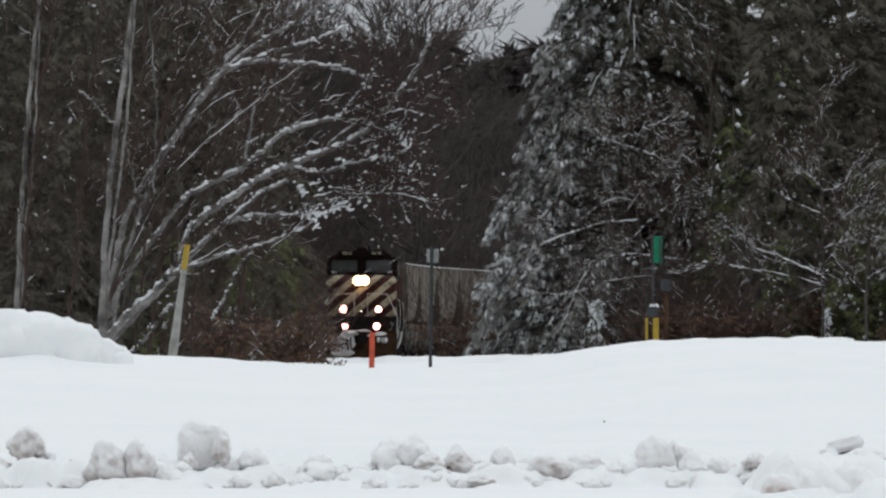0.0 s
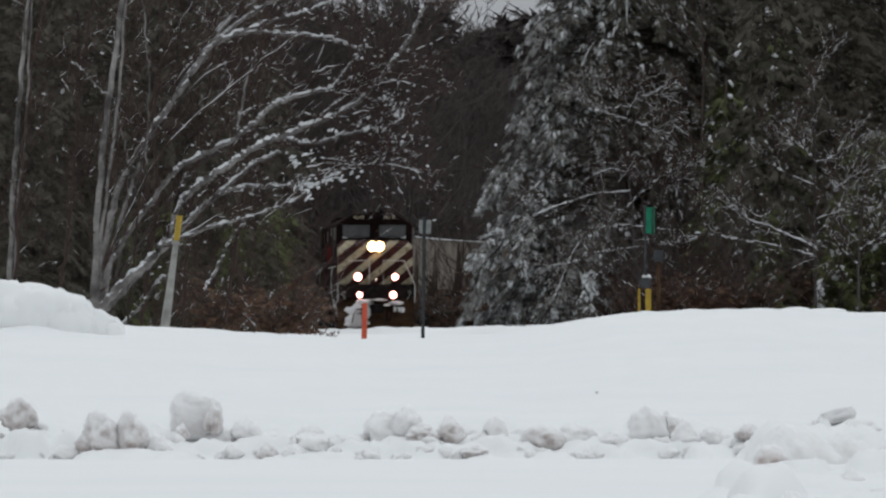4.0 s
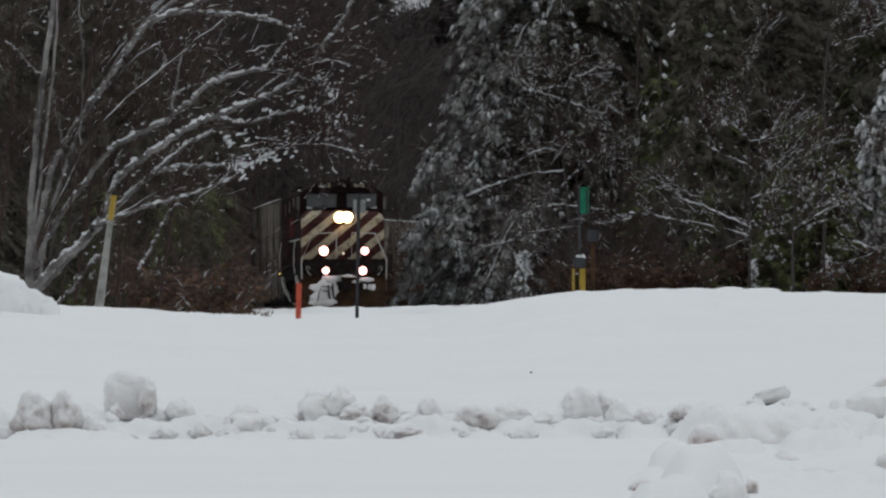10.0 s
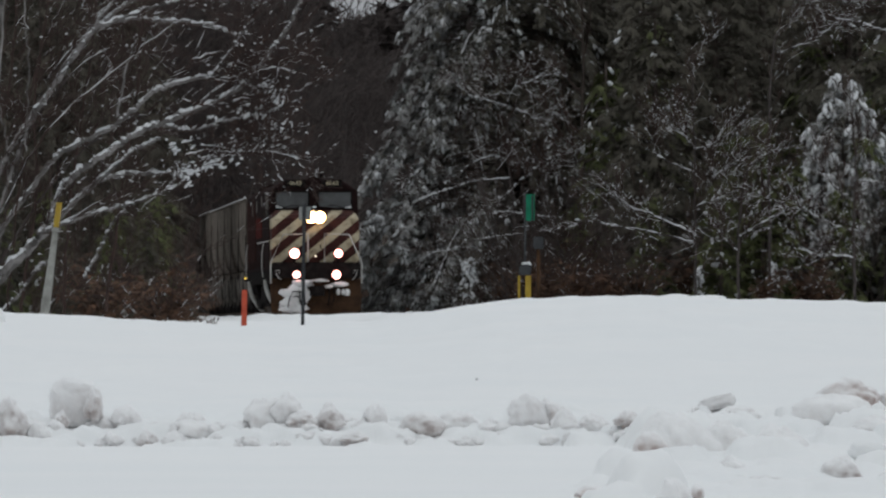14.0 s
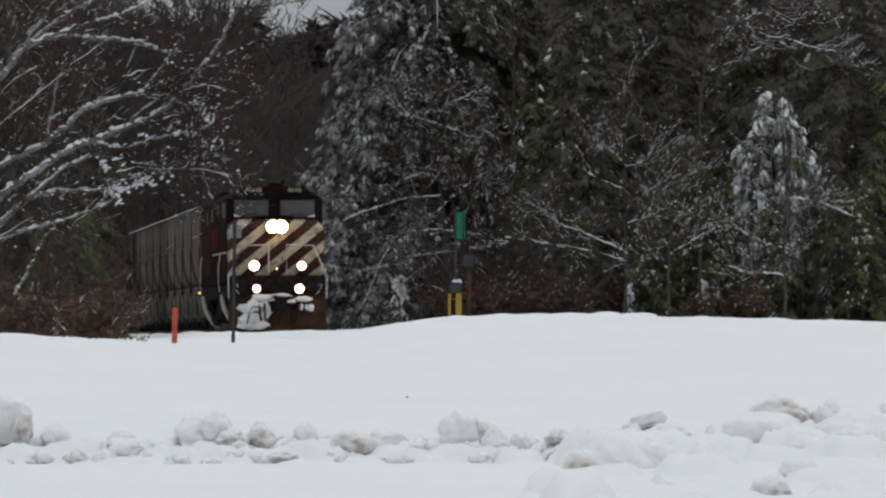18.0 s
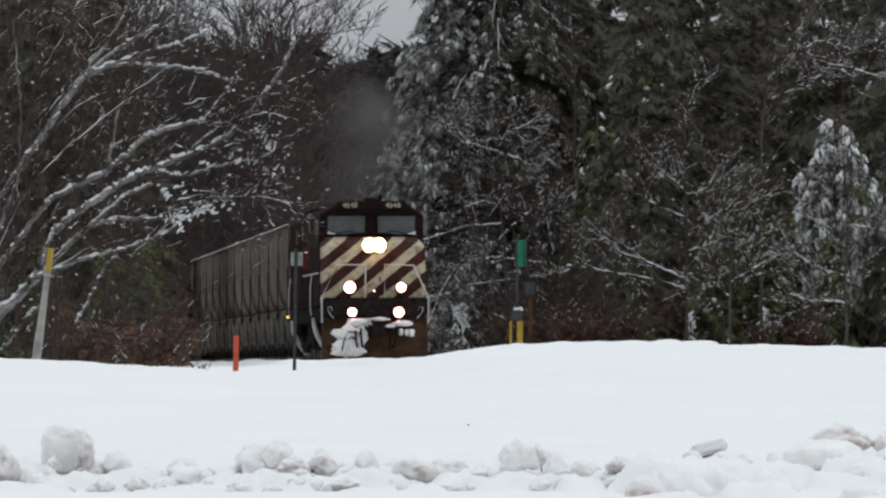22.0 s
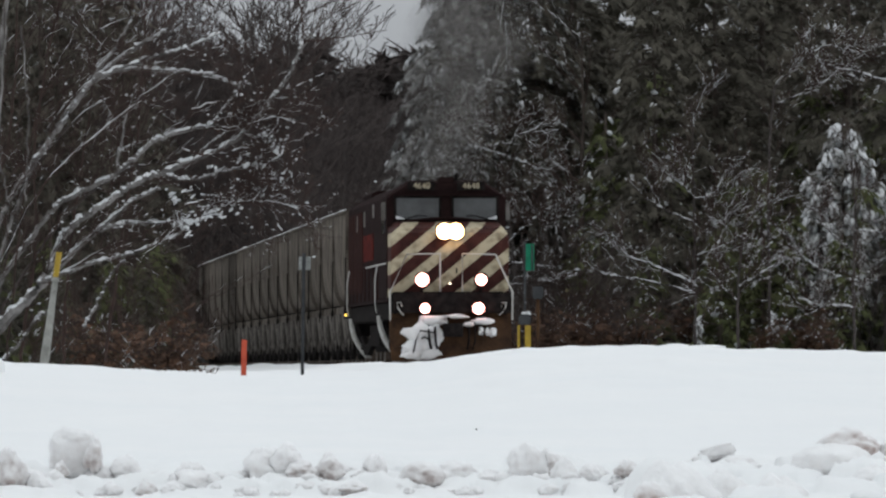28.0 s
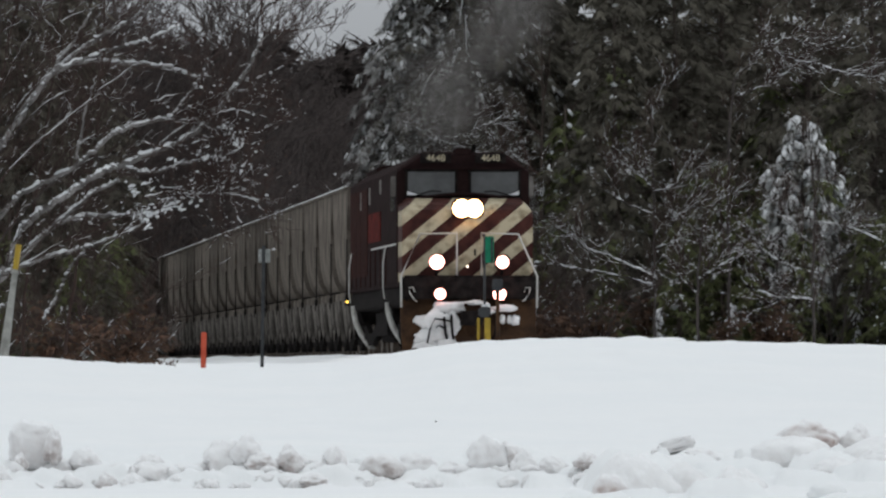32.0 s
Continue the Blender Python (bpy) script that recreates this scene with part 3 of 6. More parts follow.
    part("roof_light", box_mesh("roof_light", DARK_ROOF, -0.20, 0.20, 2.5, 3.1, 4.62, 4.78, bev=0.03), k)
    part("horn", rod_mesh("horn", BLACK_IRON, [(0.3, 3.4, 4.68), (0.3, 3.4, 4.82), (0.3, 3.1, 4.84)], 0.05), k)
    part("carbody", loft("carbody", DARK_ROOF, [ring_x(1.49, 1.70, 4.62, (0.50, 0.34), y) for y in (5.6, 21.7)]), e, "full-width sooty maroon carbody")
    # long hood with its radiator wings
    part("radiator", loft("radiator", DARK_ROOF, [ring_x(1.10, 4.4, 4.74, (0.15, 0.08), y) for y in (17.2, 21.2)]), e)
    part("exhaust_stack", box_mesh("exhaust_stack", BLACK_IRON, -0.35, 0.35, 11.2, 12.2, 4.4, 4.78, bev=0.03), e)
    for kx in range(8):
        y = 9.9 + kx * 0.9
        for sx in (-1, 1):
            part("hood_door", box_mesh("hood_door", MAROON, *sorted((sx * 1.485, sx * 1.51)), y + 4.4, y + 5.2, 1.95, 4.1, bev=0.006), e)
    part("fuel_tank", box_mesh("fuel_tank", BLACK_IRON, -1.35, 1.35, 8.6, 13.4, 0.35, 1.20, bev=0.15), e)
    truck(e, 4.6, 3, 0.53)
    truck(e, 17.6, 3, 0.53)
    # lamps
    h = part("headlight", box_mesh("headlight", MAROON, -0.36, 0.36, 0.92, 1.10, 3.16, 3.58, bev=0.05), e)
    # lenses oversized: the headlamps' glare is put into their shape
    for x in (-0.14, 0.14):
        q = part("headlamp", disc_mesh("headlamp", LAMP_HOT, 0.205, 0.05, dome=0.03), h, "white-hot headlamp")
        q.location = (x, 0.90, 3.37)
    # ditch light lenses widened for their glare too
    for x, z, r in ((-0.745, 2.14, 0.165), (0.745, 2.14, 0.14), (-0.675, 1.42, 0.125), (0.675, 1.42, 0.145)):
        q = part("ditch_light", box_mesh("ditch_light", BLACK_IRON, x - 0.17, x + 0.17, 0.30, 0.55, z - 0.17, z + 0.17, bev=0.05), e)
        w = part("lens", disc_mesh("lens", LAMP_WARM, r, 0.05, dome=0.03), q, "glowing lens")
        w.location = (x, 0.27, z)
        if z > 2:
            part("bracket", rod_mesh("bracket", BLACK_IRON, [(x, 0.45, z), (x, 0.6, z - 0.35), (x, 0.7, 1.7)], 0.04), q)
    q = part("nose_lamp", disc_mesh("nose_lamp", DOOR_LAMP, 0.028, 0.03, dome=0.01), e, "small white door lamp")
    q.location = (0.0, 1.02, 2.05)
    q = part("marker_lamp", disc_mesh("marker_lamp", MARKER, 0.032, 0.05, dome=0.02), e, "small yellow marker lamp")
    q.location = (-1.56, 21.9, 1.40)
    part("marker_bracket", box_mesh("marker_bracket", BLACK_IRON, -1.60, -1.48, 21.92, 22.05, 1.34, 1.62, bev=0.01), e)
    # handrails round the front
    for sx in (-1, 1):
        part("handrail", rod_mesh("handrail", RAIL_WHITE, [(sx * 1.54, 0.5, 1.12), (sx * 1.55, 0.5, 1.82), (sx * 1.12, 0.5, 2.78), (sx * 0.28, 0.5, 2.80), (sx * 0.28, 0.5, 1.84)], 0.022), e, "white tube handrail")
        part("uncoupling_lever", rod_mesh("uncoupling_lever", RAIL_WHITE, [(sx * 1.20, 0.36, 1.25), (sx * 1.27, 0.36, 1.30), (sx * 1.36, 0.36, 1.45), (sx * 1.38, 0.36, 1.56), (sx * 1.28, 0.36, 1.57), (sx * 1.25, 0.36, 1.46)], 0.016, 6), e)
        rail = [(sx * 1.50, 5.8, 2.6)] + [(sx * 1.50, y, 2.62) for y in np.linspace(7, 21, 8)] + [(sx * 1.53, 21.9, 2.2), (sx * 1.53, 22.0, 1.3)]
        part("side_rail", rod_mesh("side_rail", MAROON, rail, 0.02, 6), e)
        for y in np.linspace(7, 21, 8):
            part("stanchion", rod_mesh("stanchion", MAROON, [(sx * 1.50, y, 1.7), (sx * 1.50, y, 2.62)], 0.018, 6), e)
        part("cab_line", box_mesh("cab_line", RAIL_WHITE, *sorted((sx * 1.52, sx * 1.545)), 2.7, 12.0, 2.56, 2.60, bev=0.004), e)
        for y, name in ((6.6, "front_steps"), (20.6, "rear_steps")):
            # curved pale edge plate of the step well
            rings = []
            for a in np.linspace(0, 1, 9):
                z = 1.28 - 1.08 * a
                xx = sx * (1.54 - 0.46 * a ** 2.2)
                w = sx * (0.12 + 0.06 * a)
                rings.append([(xx, y, z), (xx - w, y - 0.03, z), (xx - w, y + 0.03, z), (xx, y + 0.06, z)])
            s = part(name, loft(name, RAIL_WHITE, rings, True), e, "white-edged step well")
            for z in (0.45, 0.80, 1.15):
                part("tread", box_mesh("tread", BLACK_IRON, *sorted((sx * 1.05, sx * 1.40)), y + 0.1, y + 0.6, z, z + 0.04, bev=0.008), s)
            part("grab_iron", rod_mesh("grab_iron", RAIL_WHITE, [(sx * 1.56, y - 0.2, 1.35), (sx * 1.60, y - 0.2, 1.6), (sx * 1.60, y - 0.2, 2.2), (sx * 1.54, y - 0.2, 2.6)], 0.02, 6), e)
        part("front_steps", box_mesh("front_steps", BLACK_IRON, *sorted((sx * 1.10, sx * 1.50)), 0.95, 1.6, 0.35, 1.3, bev=0.03), e)
    # snow packed on the pilot
    for x, z, sx, sz, seed in ((-0.70, 0.80, 0.42, 0.34, 1), (-0.48, 1.12, 0.34, 0.13, 2), (-0.86, 0.42, 0.36, 0.22, 3), (-0.42, 0.62, 0.20, 0.30, 8), (0.80, 1.10, 0.30, 0.08, 4), (1.04, 0.82, 0.09, 0.11, 5), (0.12, 1.22, 0.26, 0.05, 6), (0.42, 1.02, 0.16, 0.06, 7), (0.74, 0.86, 0.06, 0.11, 9), (0.90, 0.84, 0.05, 0.10, 10), (-0.74, 0.56, 0.34, 0.30, 11), (-0.56, 0.36, 0.34, 0.20, 12), (-0.92, 0.30, 0.30, 0.16, 13)):
        v, f = ball(3, 0.55, seed + 20)
        s = Soup()
        s.put(v * np.array([sx, 0.16, sz]) + np.array([x, 0.32, z]), f)
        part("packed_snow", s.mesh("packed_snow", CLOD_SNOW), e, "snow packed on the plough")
    for line in (((-0.98, 0.10, 0.30), (-0.92, 0.10, 0.62), (-0.80, 0.08, 0.86), (-0.45, 0.08, 0.80), (-0.42, 0.10, 0.52)), ((-0.78, 0.10, 0.66), (-0.70, 0.08, 0.70), (-0.60, 0.10, 0.64))):
        part("brake_hose", rod_mesh("brake_hose", BLACK_IRON, line, 0.02), e)
    return e


def snow_strip(pts, r, seed):
    """A lumpy ridge of snow along a line."""
    rng = random.Random(seed)
    s = Soup()
    for a, b in zip(pts, pts[1:]):
        a, b = np.array(a), np.array(b)
        n = max(2, int(np.linalg.norm(b - a) / r / 0.9))
        for i in range(n):
            v, f = LUMPS[rng.randrange(5)]
            k = r * rng.uniform(0.7, 1.3)
            s.put(v * np.array([k, k, k * 0.8]) + a + (b - a) * (i + rng.random()) / n, f)
    return s.mesh("snow_strip", SHADED_SNOW)


def snow_ridge(pts, r, seed):
    """A thin uneven roll of snow along a line."""
    rng = random.Random(seed)
    s = Soup()
    s.tube(pts, [r * rng.uniform(0.45, 1.1) for _ in pts], 5)
    return s.mesh("snow_ridge", SHADED_SNOW)


ENGINE = build_engine()

# ---- the ore cars ----
CAR_GREY = material("weathered_car_steel", (0.068, 0.057, 0.048), (0.18, 0.156, 0.134), 0.9, 1.2, 12.0, 0.2, vary=0.15, spec=0.04)
ICE = material("dirty_ice", (0.05, 0.044, 0.039), (0.18, 0.163, 0.147), 0.5, 2.0, 12.0, 0.2, spec=0.1, island=0.5)
CAR_LEN = 7.35


def build_car():
    c = thing("ore_car", "grey weathered ore hopper car with snowy rim and icicles", "freight car", "ore cars of the train")
    # tub: side profile turns in at the bottom, ends slope in towards the hopper
    prof = [(1.50, 4.33, 0.10), (1.50, 3.85, 0.20), (1.50, 3.4, 0.62), (1.49, 2.8, 0.95), (1.46, 2.35, 1.12), (1.38, 2.0, 1.25), (1.22, 1.70, 1.35)]
    rings = [[(-w, a, z), (w, a, z), (w, CAR_LEN - a, z), (-w, CAR_LEN - a, z)] for w, z, a in prof]
    inner = [[(-w + 0.05, a + 0.06, z), (w - 0.05, a + 0.06, z), (w - 0.05, CAR_LEN - a - 0.06, z), (-w + 0.05, CAR_LEN - a - 0.06, z)] for w, z, a in prof[:3]]
    part("tub", loft("tub", CAR_GREY, inner[::-1] + rings), c)
    part("ore_load", box_mesh("ore_load", SHADED_SNOW, -1.42, 1.42, 0.3, CAR_LEN - 0.3, 4.0, 4.2, bev=0.08), c, "snow-dusted ore load")
    for sx in (-1, 1):
        part("rim", box_mesh("rim", CAR_GREY, *sorted((sx * 1.47, sx * 1.56)), 0.10, CAR_LEN - 0.10, 4.26, 4.33, bev=0.01), c)
        part("rim_snow", snow_ridge([(sx * 1.52, y, 4.335) for y in np.linspace(0.12, CAR_LEN - 0.12, 24)], 0.04, 5 + sx), c, "thin snow along the rim")
        part("side_sill", box_mesh("side_sill", CAR_GREY, *sorted((sx * 1.30, sx * 1.44)), 0.45, CAR_LEN - 0.45, 1.38, 1.66, bev=0.02), c)
        part("ladder", rod_mesh("ladder", BLACK_IRON, [(sx * 1.50, 0.55, 1.4), (sx * 1.50, 0.55, 3.0)], 0.02, 5), c)
        part("brake_box", box_mesh("brake_box", BLACK_IRON, *sorted((sx * 1.38, sx * 1.50)), 1.0, 1.5, 1.28, 1.58, bev=0.02), c)
        s = Soup()
        rng = random.Random(3 + sx)
        for i in range(70):
            y, l = rng.uniform(0.3, CAR_LEN - 0.3), rng.uniform(0.35, 1.05)
            x = sx * rng.uniform(1.28, 1.43)
            s.tube([(x, y, 1.45), (x, y, 1.45 - l * 0.6), (x, y + rng.uniform(-.02, .02), 1.45 - l)], [0.09, 0.06, 0.008], 5, False)
        part("ice_fringe", s.mesh("ice_fringe", ICE), c, "fringe of dirty icicles", "stuff")
    part("underframe", box_mesh("underframe", BLACK_IRON, -0.55, 0.55, 0.0, CAR_LEN, 0.75, 1.40, bev=0.03), c)
    part("hopper", loft("hopper", BLACK_IRON, [[(-w, 3.67 - l, z), (w, 3.67 - l, z), (w, 3.67 + l, z), (-w, 3.67 + l, z)] for w, l, z in ((1.28, 2.2, 1.72), (0.9, 1.3, 0.7), (0.6, 0.9, 0.35))]), c)
    truck(c, 1.55, 2, 0.42, 1.02)
    truck(c, CAR_LEN - 1.55, 2, 0.42, 1.02)
    return c


N_CARS = 27
_first = len(WHEELS)
CARS = [build_car()]
del WHEELS[_first:]
for i in range(N_CARS - 1):
    CARS.append(copy_thing(CARS[0], pose(0, 0, 0)))

# ---- woods ----


def bough(soup, wood, snow, rng, p0, yaw, length, rise, droop, tuft, load, dense, pillow=1.0):
    """One conifer bough: an arching limb with side sprays and small clumps of snow that hang along it."""
    n = 5
    pts = []
    d = np.array([math.cos(yaw), math.sin(yaw), 0])
    sd = np.array([-d[1], d[0], 0])
    bend = rng.uniform(-0.25, 0.25)
    for i in range(n):
        k = i / (n - 1)
        pts.append(p0 + d * length * (k - 0.12 * k ** 3) + sd * bend * length * k * k + np.array([0, 0, length * (rise * k - droop * k ** 2.2)]))
    wood.tube(pts, np.linspace(0.015 + 0.008 * length, 0.006, n), 3, False)
    if load > 0.2 and rng.random() < 0.5 * load:
        lift = np.array([0, 0, 0.03])
        snow.tube([q + lift for q in pts[1:]], [0.012, 0.04 * pillow, 0.035 * pillow, 0.015], 4, False)
    m = max(4, int(length * dense))
    for i in range(m):
        k = ((i + rng.random()) / m) ** 0.8 * 0.9 + 0.1
        j = min(int(k * (n - 1)), n - 2)
        f = k * (n - 1) - j
        tang = pts[j + 1] - pts[j]
        tang = tang / np.linalg.norm(tang)
        side = rng.choice((-1, 1))
        off = rng.uniform(0, 0.32) * length * (1.1 - k)
        c = pts[j] * (1 - f) + pts[j + 1] * f + sd * side * off + np.array([0, 0, -off * rng.uniform(0.0, 0.6)])
        ang = yaw + side * rng.uniform(0.1, 1.2)
        v, q = SPRAYS[rng.randrange(6)]
        size = tuft * rng.uniform(0.6, 1.4)
        w = v * size
        w[:, 2] += w[:, 0] * (tang[2] * 0.8 + rng.uniform(-0.5, 0.2))
        soup.put(w @ rot_z(ang).T + c, q)
        if load and rng.random() < load * (0.35 + 0.65 * k) * max(0.1, 0.75 + 1.5 * noise.noise(Vector(c * 0.55))):
            for _ in range(rng.choice((1, 1, 2, 3))):
                v, q = LUMPS[rng.randrange(5)]
                r = rng.uniform(0.03, 0.085) * pillow
                w = v * np.array([r * rng.uniform(1.0, 2.2), r * rng.uniform(0.8, 1.2), r * rng.uniform(0.7, 1.1)])
                w[:, 2] += w[:, 0] * (tang[2] * 0.9 - rng.uniform(0.0, 0.5))
                snow.put(w @ rot_z(ang).T + c + np.array([rng.uniform(-1, 1), rng.uniform(-1, 1), rng.uniform(-0.8, 0.5)]) * tuft * 0.35, q)


def conifer(seed, height, radius, load, label, tuft=0.5, low=0.6, whorls=26, per=6, droop=0.55, dense=7.0, seen=17.0, rise=(0.1, 0.4), needle=None, pillow=1.0, at=None):
    rng = random.Random(seed)
    t = thing("conifer", label, "tree", "conifers at the edge of the woods", at)
    soup, wood, snow, trunk = Soup(), Soup(), Soup(), Soup()
    trunk.tube([(0, 0, -0.6), (0.03, 0, height * 0.3), (-0.04, 0.02, height * 0.7), (0, 0, height)], [0.010 * height + 0.05, 0.008 * height + 0.03, 0.05, 0.02], 7)
    for w in range(whorls):
        k = w / whorls
        z = low + (height - low) * (k ** 1.1)
        reach = radius * (1 - z / height) ** 0.75
        for b in range(per):
            if rng.random() < 0.12:
                continue
            length = max(0.4, reach * rng.uniform(0.55, 1.15))
            bough(soup, wood, snow, rng, np.array([0, 0, z + rng.uniform(-0.25, 0.25)]), rng.uniform(0, 2 * math.pi), length, rng.uniform(*rise), droop * rng.uniform(0.7, 1.3), tuft, load,
                  dense if z < seen else dense * 0.4, pillow)
    part("trunk", trunk.mesh("trunk", BARK), t)
    part("branchwork", wood.mesh("branchwork", BARK), t, kind="stuff")
    part("foliage", soup.mesh("foliage", needle or NEEDLE, False), t, kind="stuff")
    if snow.n:
        part("snow", snow.mesh("snow", SHADED_SNOW), t, "pillows of snow on the boughs", "stuff")
    return t


def finger(snow, rng, c, d, length, w):
    """A mitten of snow that hangs off a bough's tip."""
    d = d / (np.linalg.norm(d) + 1e-9)
    side = np.array([rng.uniform(-.3, .3), rng.uniform(-.3, .3), 0])
    pts = [c + d * length * k + side * length * k * k * 0.5 + np.array([0, 0, -0.35 * length * k * k]) for k in (0, 0.18, 0.45, 0.75, 1.0)]
    snow.tube(pts, [w * 0.35, w * rng.uniform(0.8, 1.1), w * rng.uniform(0.85, 1.25), w * rng.uniform(0.7, 1.1), w * 0.45], 6)


def laden_bough(soup, frost, wood, snow, rng, p0, yaw, length, rise, droop, tuft, load, size, lee):
    """A pine bough that bows at its end, with side shoots whose tips carry hanging snow."""
    n = 6
    d = np.array([math.cos(yaw), math.sin(yaw), 0])
    sd = np.array([-d[1], d[0], 0])
    bend = rng.uniform(-0.2, 0.2)
    pts = [p0 + d * length * (k - 0.15 * k ** 3) + sd * bend * length * k * k + np.array([0, 0, length * (rise * k - droop * k ** 2.6)]) for k in np.linspace(0, 1, n)]
    wood.tube(pts, np.linspace(0.015 + 0.007 * length, 0.008, n), 3, False)
    if rng.random() < load * 0.15:
        a = rng.randint(2, 3)
        snow.tube([q + np.array([0, 0, 0.03]) for q in pts[a:]], [0.01] + [size * rng.uniform(0.15, 0.45) for _ in pts[a + 1:]], 5, False)
    for i in range(max(5, int(length * 5.0))):
        k = rng.uniform(0.22, 1.0) ** 0.8
        j = min(int(k * (n - 1)), n - 2)
        f = k * (n - 1) - j
        tang = pts[j + 1] - pts[j]
        tang = tang / np.linalg.norm(tang)
        side = rng.choice((-1, 1))
        out = tang * rng.uniform(0.5, 1.0) + sd * side * rng.uniform(0.2, 1.1) + np.array([0, 0, rng.uniform(-0.35, 0.15)])
        out /= np.linalg.norm(out)
        c = pts[j] * (1 - f) + pts[j + 1] * f
        l = min(0.9, 0.15 + 0.28 * length) * rng.uniform(0.4, 1.1) * (1.15 - 0.55 * k)
        tip = c + out * l + np.array([0, 0, -0.3 * l * l])
        wood.tube([c, tip], [0.008, 0.004], 3, False)
        wind = lee + (1 - lee) * min(max((1.2 - c[0]) / 4.8, 0.0), 1.0)
        for _ in range(7):
            u = rng.uniform(0.1, 1.1)
            v, q = SPRAYS[rng.randrange(6)]
            w = v * tuft * rng.uniform(0.6, 1.3)
            w[:, 2] += w[:, 0] * (out[2] * 0.8 + rng.uniform(-0.6, 0.2))
            (frost if rng.random() < wind * 0.9 else soup).put(w @ rot_z(math.atan2(out[1], out[0]) + rng.uniform(-0.6, 0.6)).T + c + (tip - c) * u, q)
        if rng.random() < load * wind * (0.3 + 0.7 * k) * max(0.1, 0.85 + 1.6 * noise.noise(Vector(c * 0.5))):
            for _ in range(rng.choice((2, 3, 3, 4))):
                way = out * rng.uniform(0.4, 1.0) + np.array([rng.uniform(-.5, .5), rng.uniform(-.5, .5), -rng.uniform(0.2, 0.9)])
                finger(snow, rng, tip + np.array([rng.uniform(-.1, .1), rng.uniform(-.1, .1), rng.uniform(-.05, .08)]), way, size * rng.uniform(1.6, 3.6), size * rng.uniform(0.4, 1.0))


def laden_pine(seed, height, radius, load, label, tuft, low, whorls, per, droop, size, lee=0.3, bare=0.0, clear=0.0, at=None):
    """A pine with snow on the side that faces the wind, from -x; the lee side carries little. Boughs start at low; below clear they carry little snow."""
    rng = random.Random(seed)
    t = thing("conifer", label, "tree", "conifers at the edge of the woods", at)
    soup, frost, wood, snow, trunk = Soup(), Soup(), Soup(), Soup(), Soup()
    trunk.tube([(0, 0, -0.6), (0.05, 0, height * 0.3), (-0.06, 0.02, height * 0.7), (0, 0, height)], [0.010 * height + 0.05, 0.008 * height + 0.03, 0.05, 0.02], 7)
    for w in range(whorls):
        z = low + (height - low) * (w / whorls) ** 1.1
        reach = radius * (1 - z / height) ** 0.75
        for b in range(per):
            if rng.random() < bare:
                continue
            yaw = rng.uniform(0, 2 * math.pi)
            laden_bough(soup, frost, wood, snow, rng, np.array([0, 0, z + rng.uniform(-0.3, 0.3)]), yaw, max(0.5, reach * rng.uniform(0.6, 1.12)), rng.uniform(0.05, 0.4), droop * rng.uniform(0.7, 1.3), tuft,
                        0.0 if z > 17 else load if z > clear else load * 0.2, size, lee)
    part("trunk", trunk.mesh("trunk", BARK), t)
    part("branchwork", wood.mesh("branchwork", BARK), t, kind="stuff")
    part("foliage", soup.mesh("foliage", NEEDLE, False), t, kind="stuff")
    part("frosted_foliage", frost.mesh("frosted_foliage", FROST_NEEDLE, False), t, "needles dusted with frost", "stuff")
    part("snow", snow.mesh("snow", SHADED_SNOW), t, "mittens of snow on the boughs", "stuff")
    return t


def grow(wood, snow, rng, p, d, length, r, depth, snow_r, spread=0.7, up=0.15, thin=0.004, forks=(3, 5), speck=0.0, dust=0.5):
    """A bare limb that forks, with snow lying on what is not steep."""
    n = 4 if depth else 2
    pts = [p]
    for i in range(n):
        d = d + np.array([rng.uniform(-.14, .14), rng.uniform(-.14, .14), rng.uniform(-.08, .10) + up * 0.12])
        d /= np.linalg.norm(d)
        pts.append(pts[-1] + d * length / n)
    rad = np.maximum(np.linspace(r, r * 0.5, n + 1), thin)
    wood.tube(pts, rad, 6 if r > 0.05 else 4 if r > 0.03 else 3, False)
    if snow_r > 0 and abs(d[2]) < 0.85:
        for i in range(n):
            if rng.random() < dust:
                a, b = pts[i], pts[i + 1]
                w = rad[i] * 0.7 + snow_r * rng.uniform(0.1, 0.5)
                lift = np.array([0, 0, rad[i] * 0.6 + w * 0.3])
                snow.tube([a + lift * 0.6, a * .6 + b * .4 + lift, a * .3 + b * .7 + lift, b + lift * 0.6], [w * 0.3, w, w * rng.uniform(.6, 1), w * 0.3], 4, False)
    if depth:
        for i in range(rng.randint(*forks)):
            j = rng.randint(1, n)
            e = d + np.array([rng.uniform(-spread, spread), rng.uniform(-spread, spread), rng.uniform(-spread * 0.5, spread * 0.8)])
            e /= np.linalg.norm(e)
            grow(wood, snow, rng, pts[j], e, length * rng.uniform(0.45, 0.75), rad[j] * rng.uniform(0.4, 0.62), depth - 1, snow_r * 0.7, spread, up, thin, forks, speck, dust)
    elif rng.random() < speck:
        v, f = LUMPS[rng.randrange(5)]
        k = rng.uniform(0.012, 0.036)
        snow.put(v * np.array([k * 1.5, k, k * 0.7]) + pts[rng.randint(2, n)], f)
    return pts


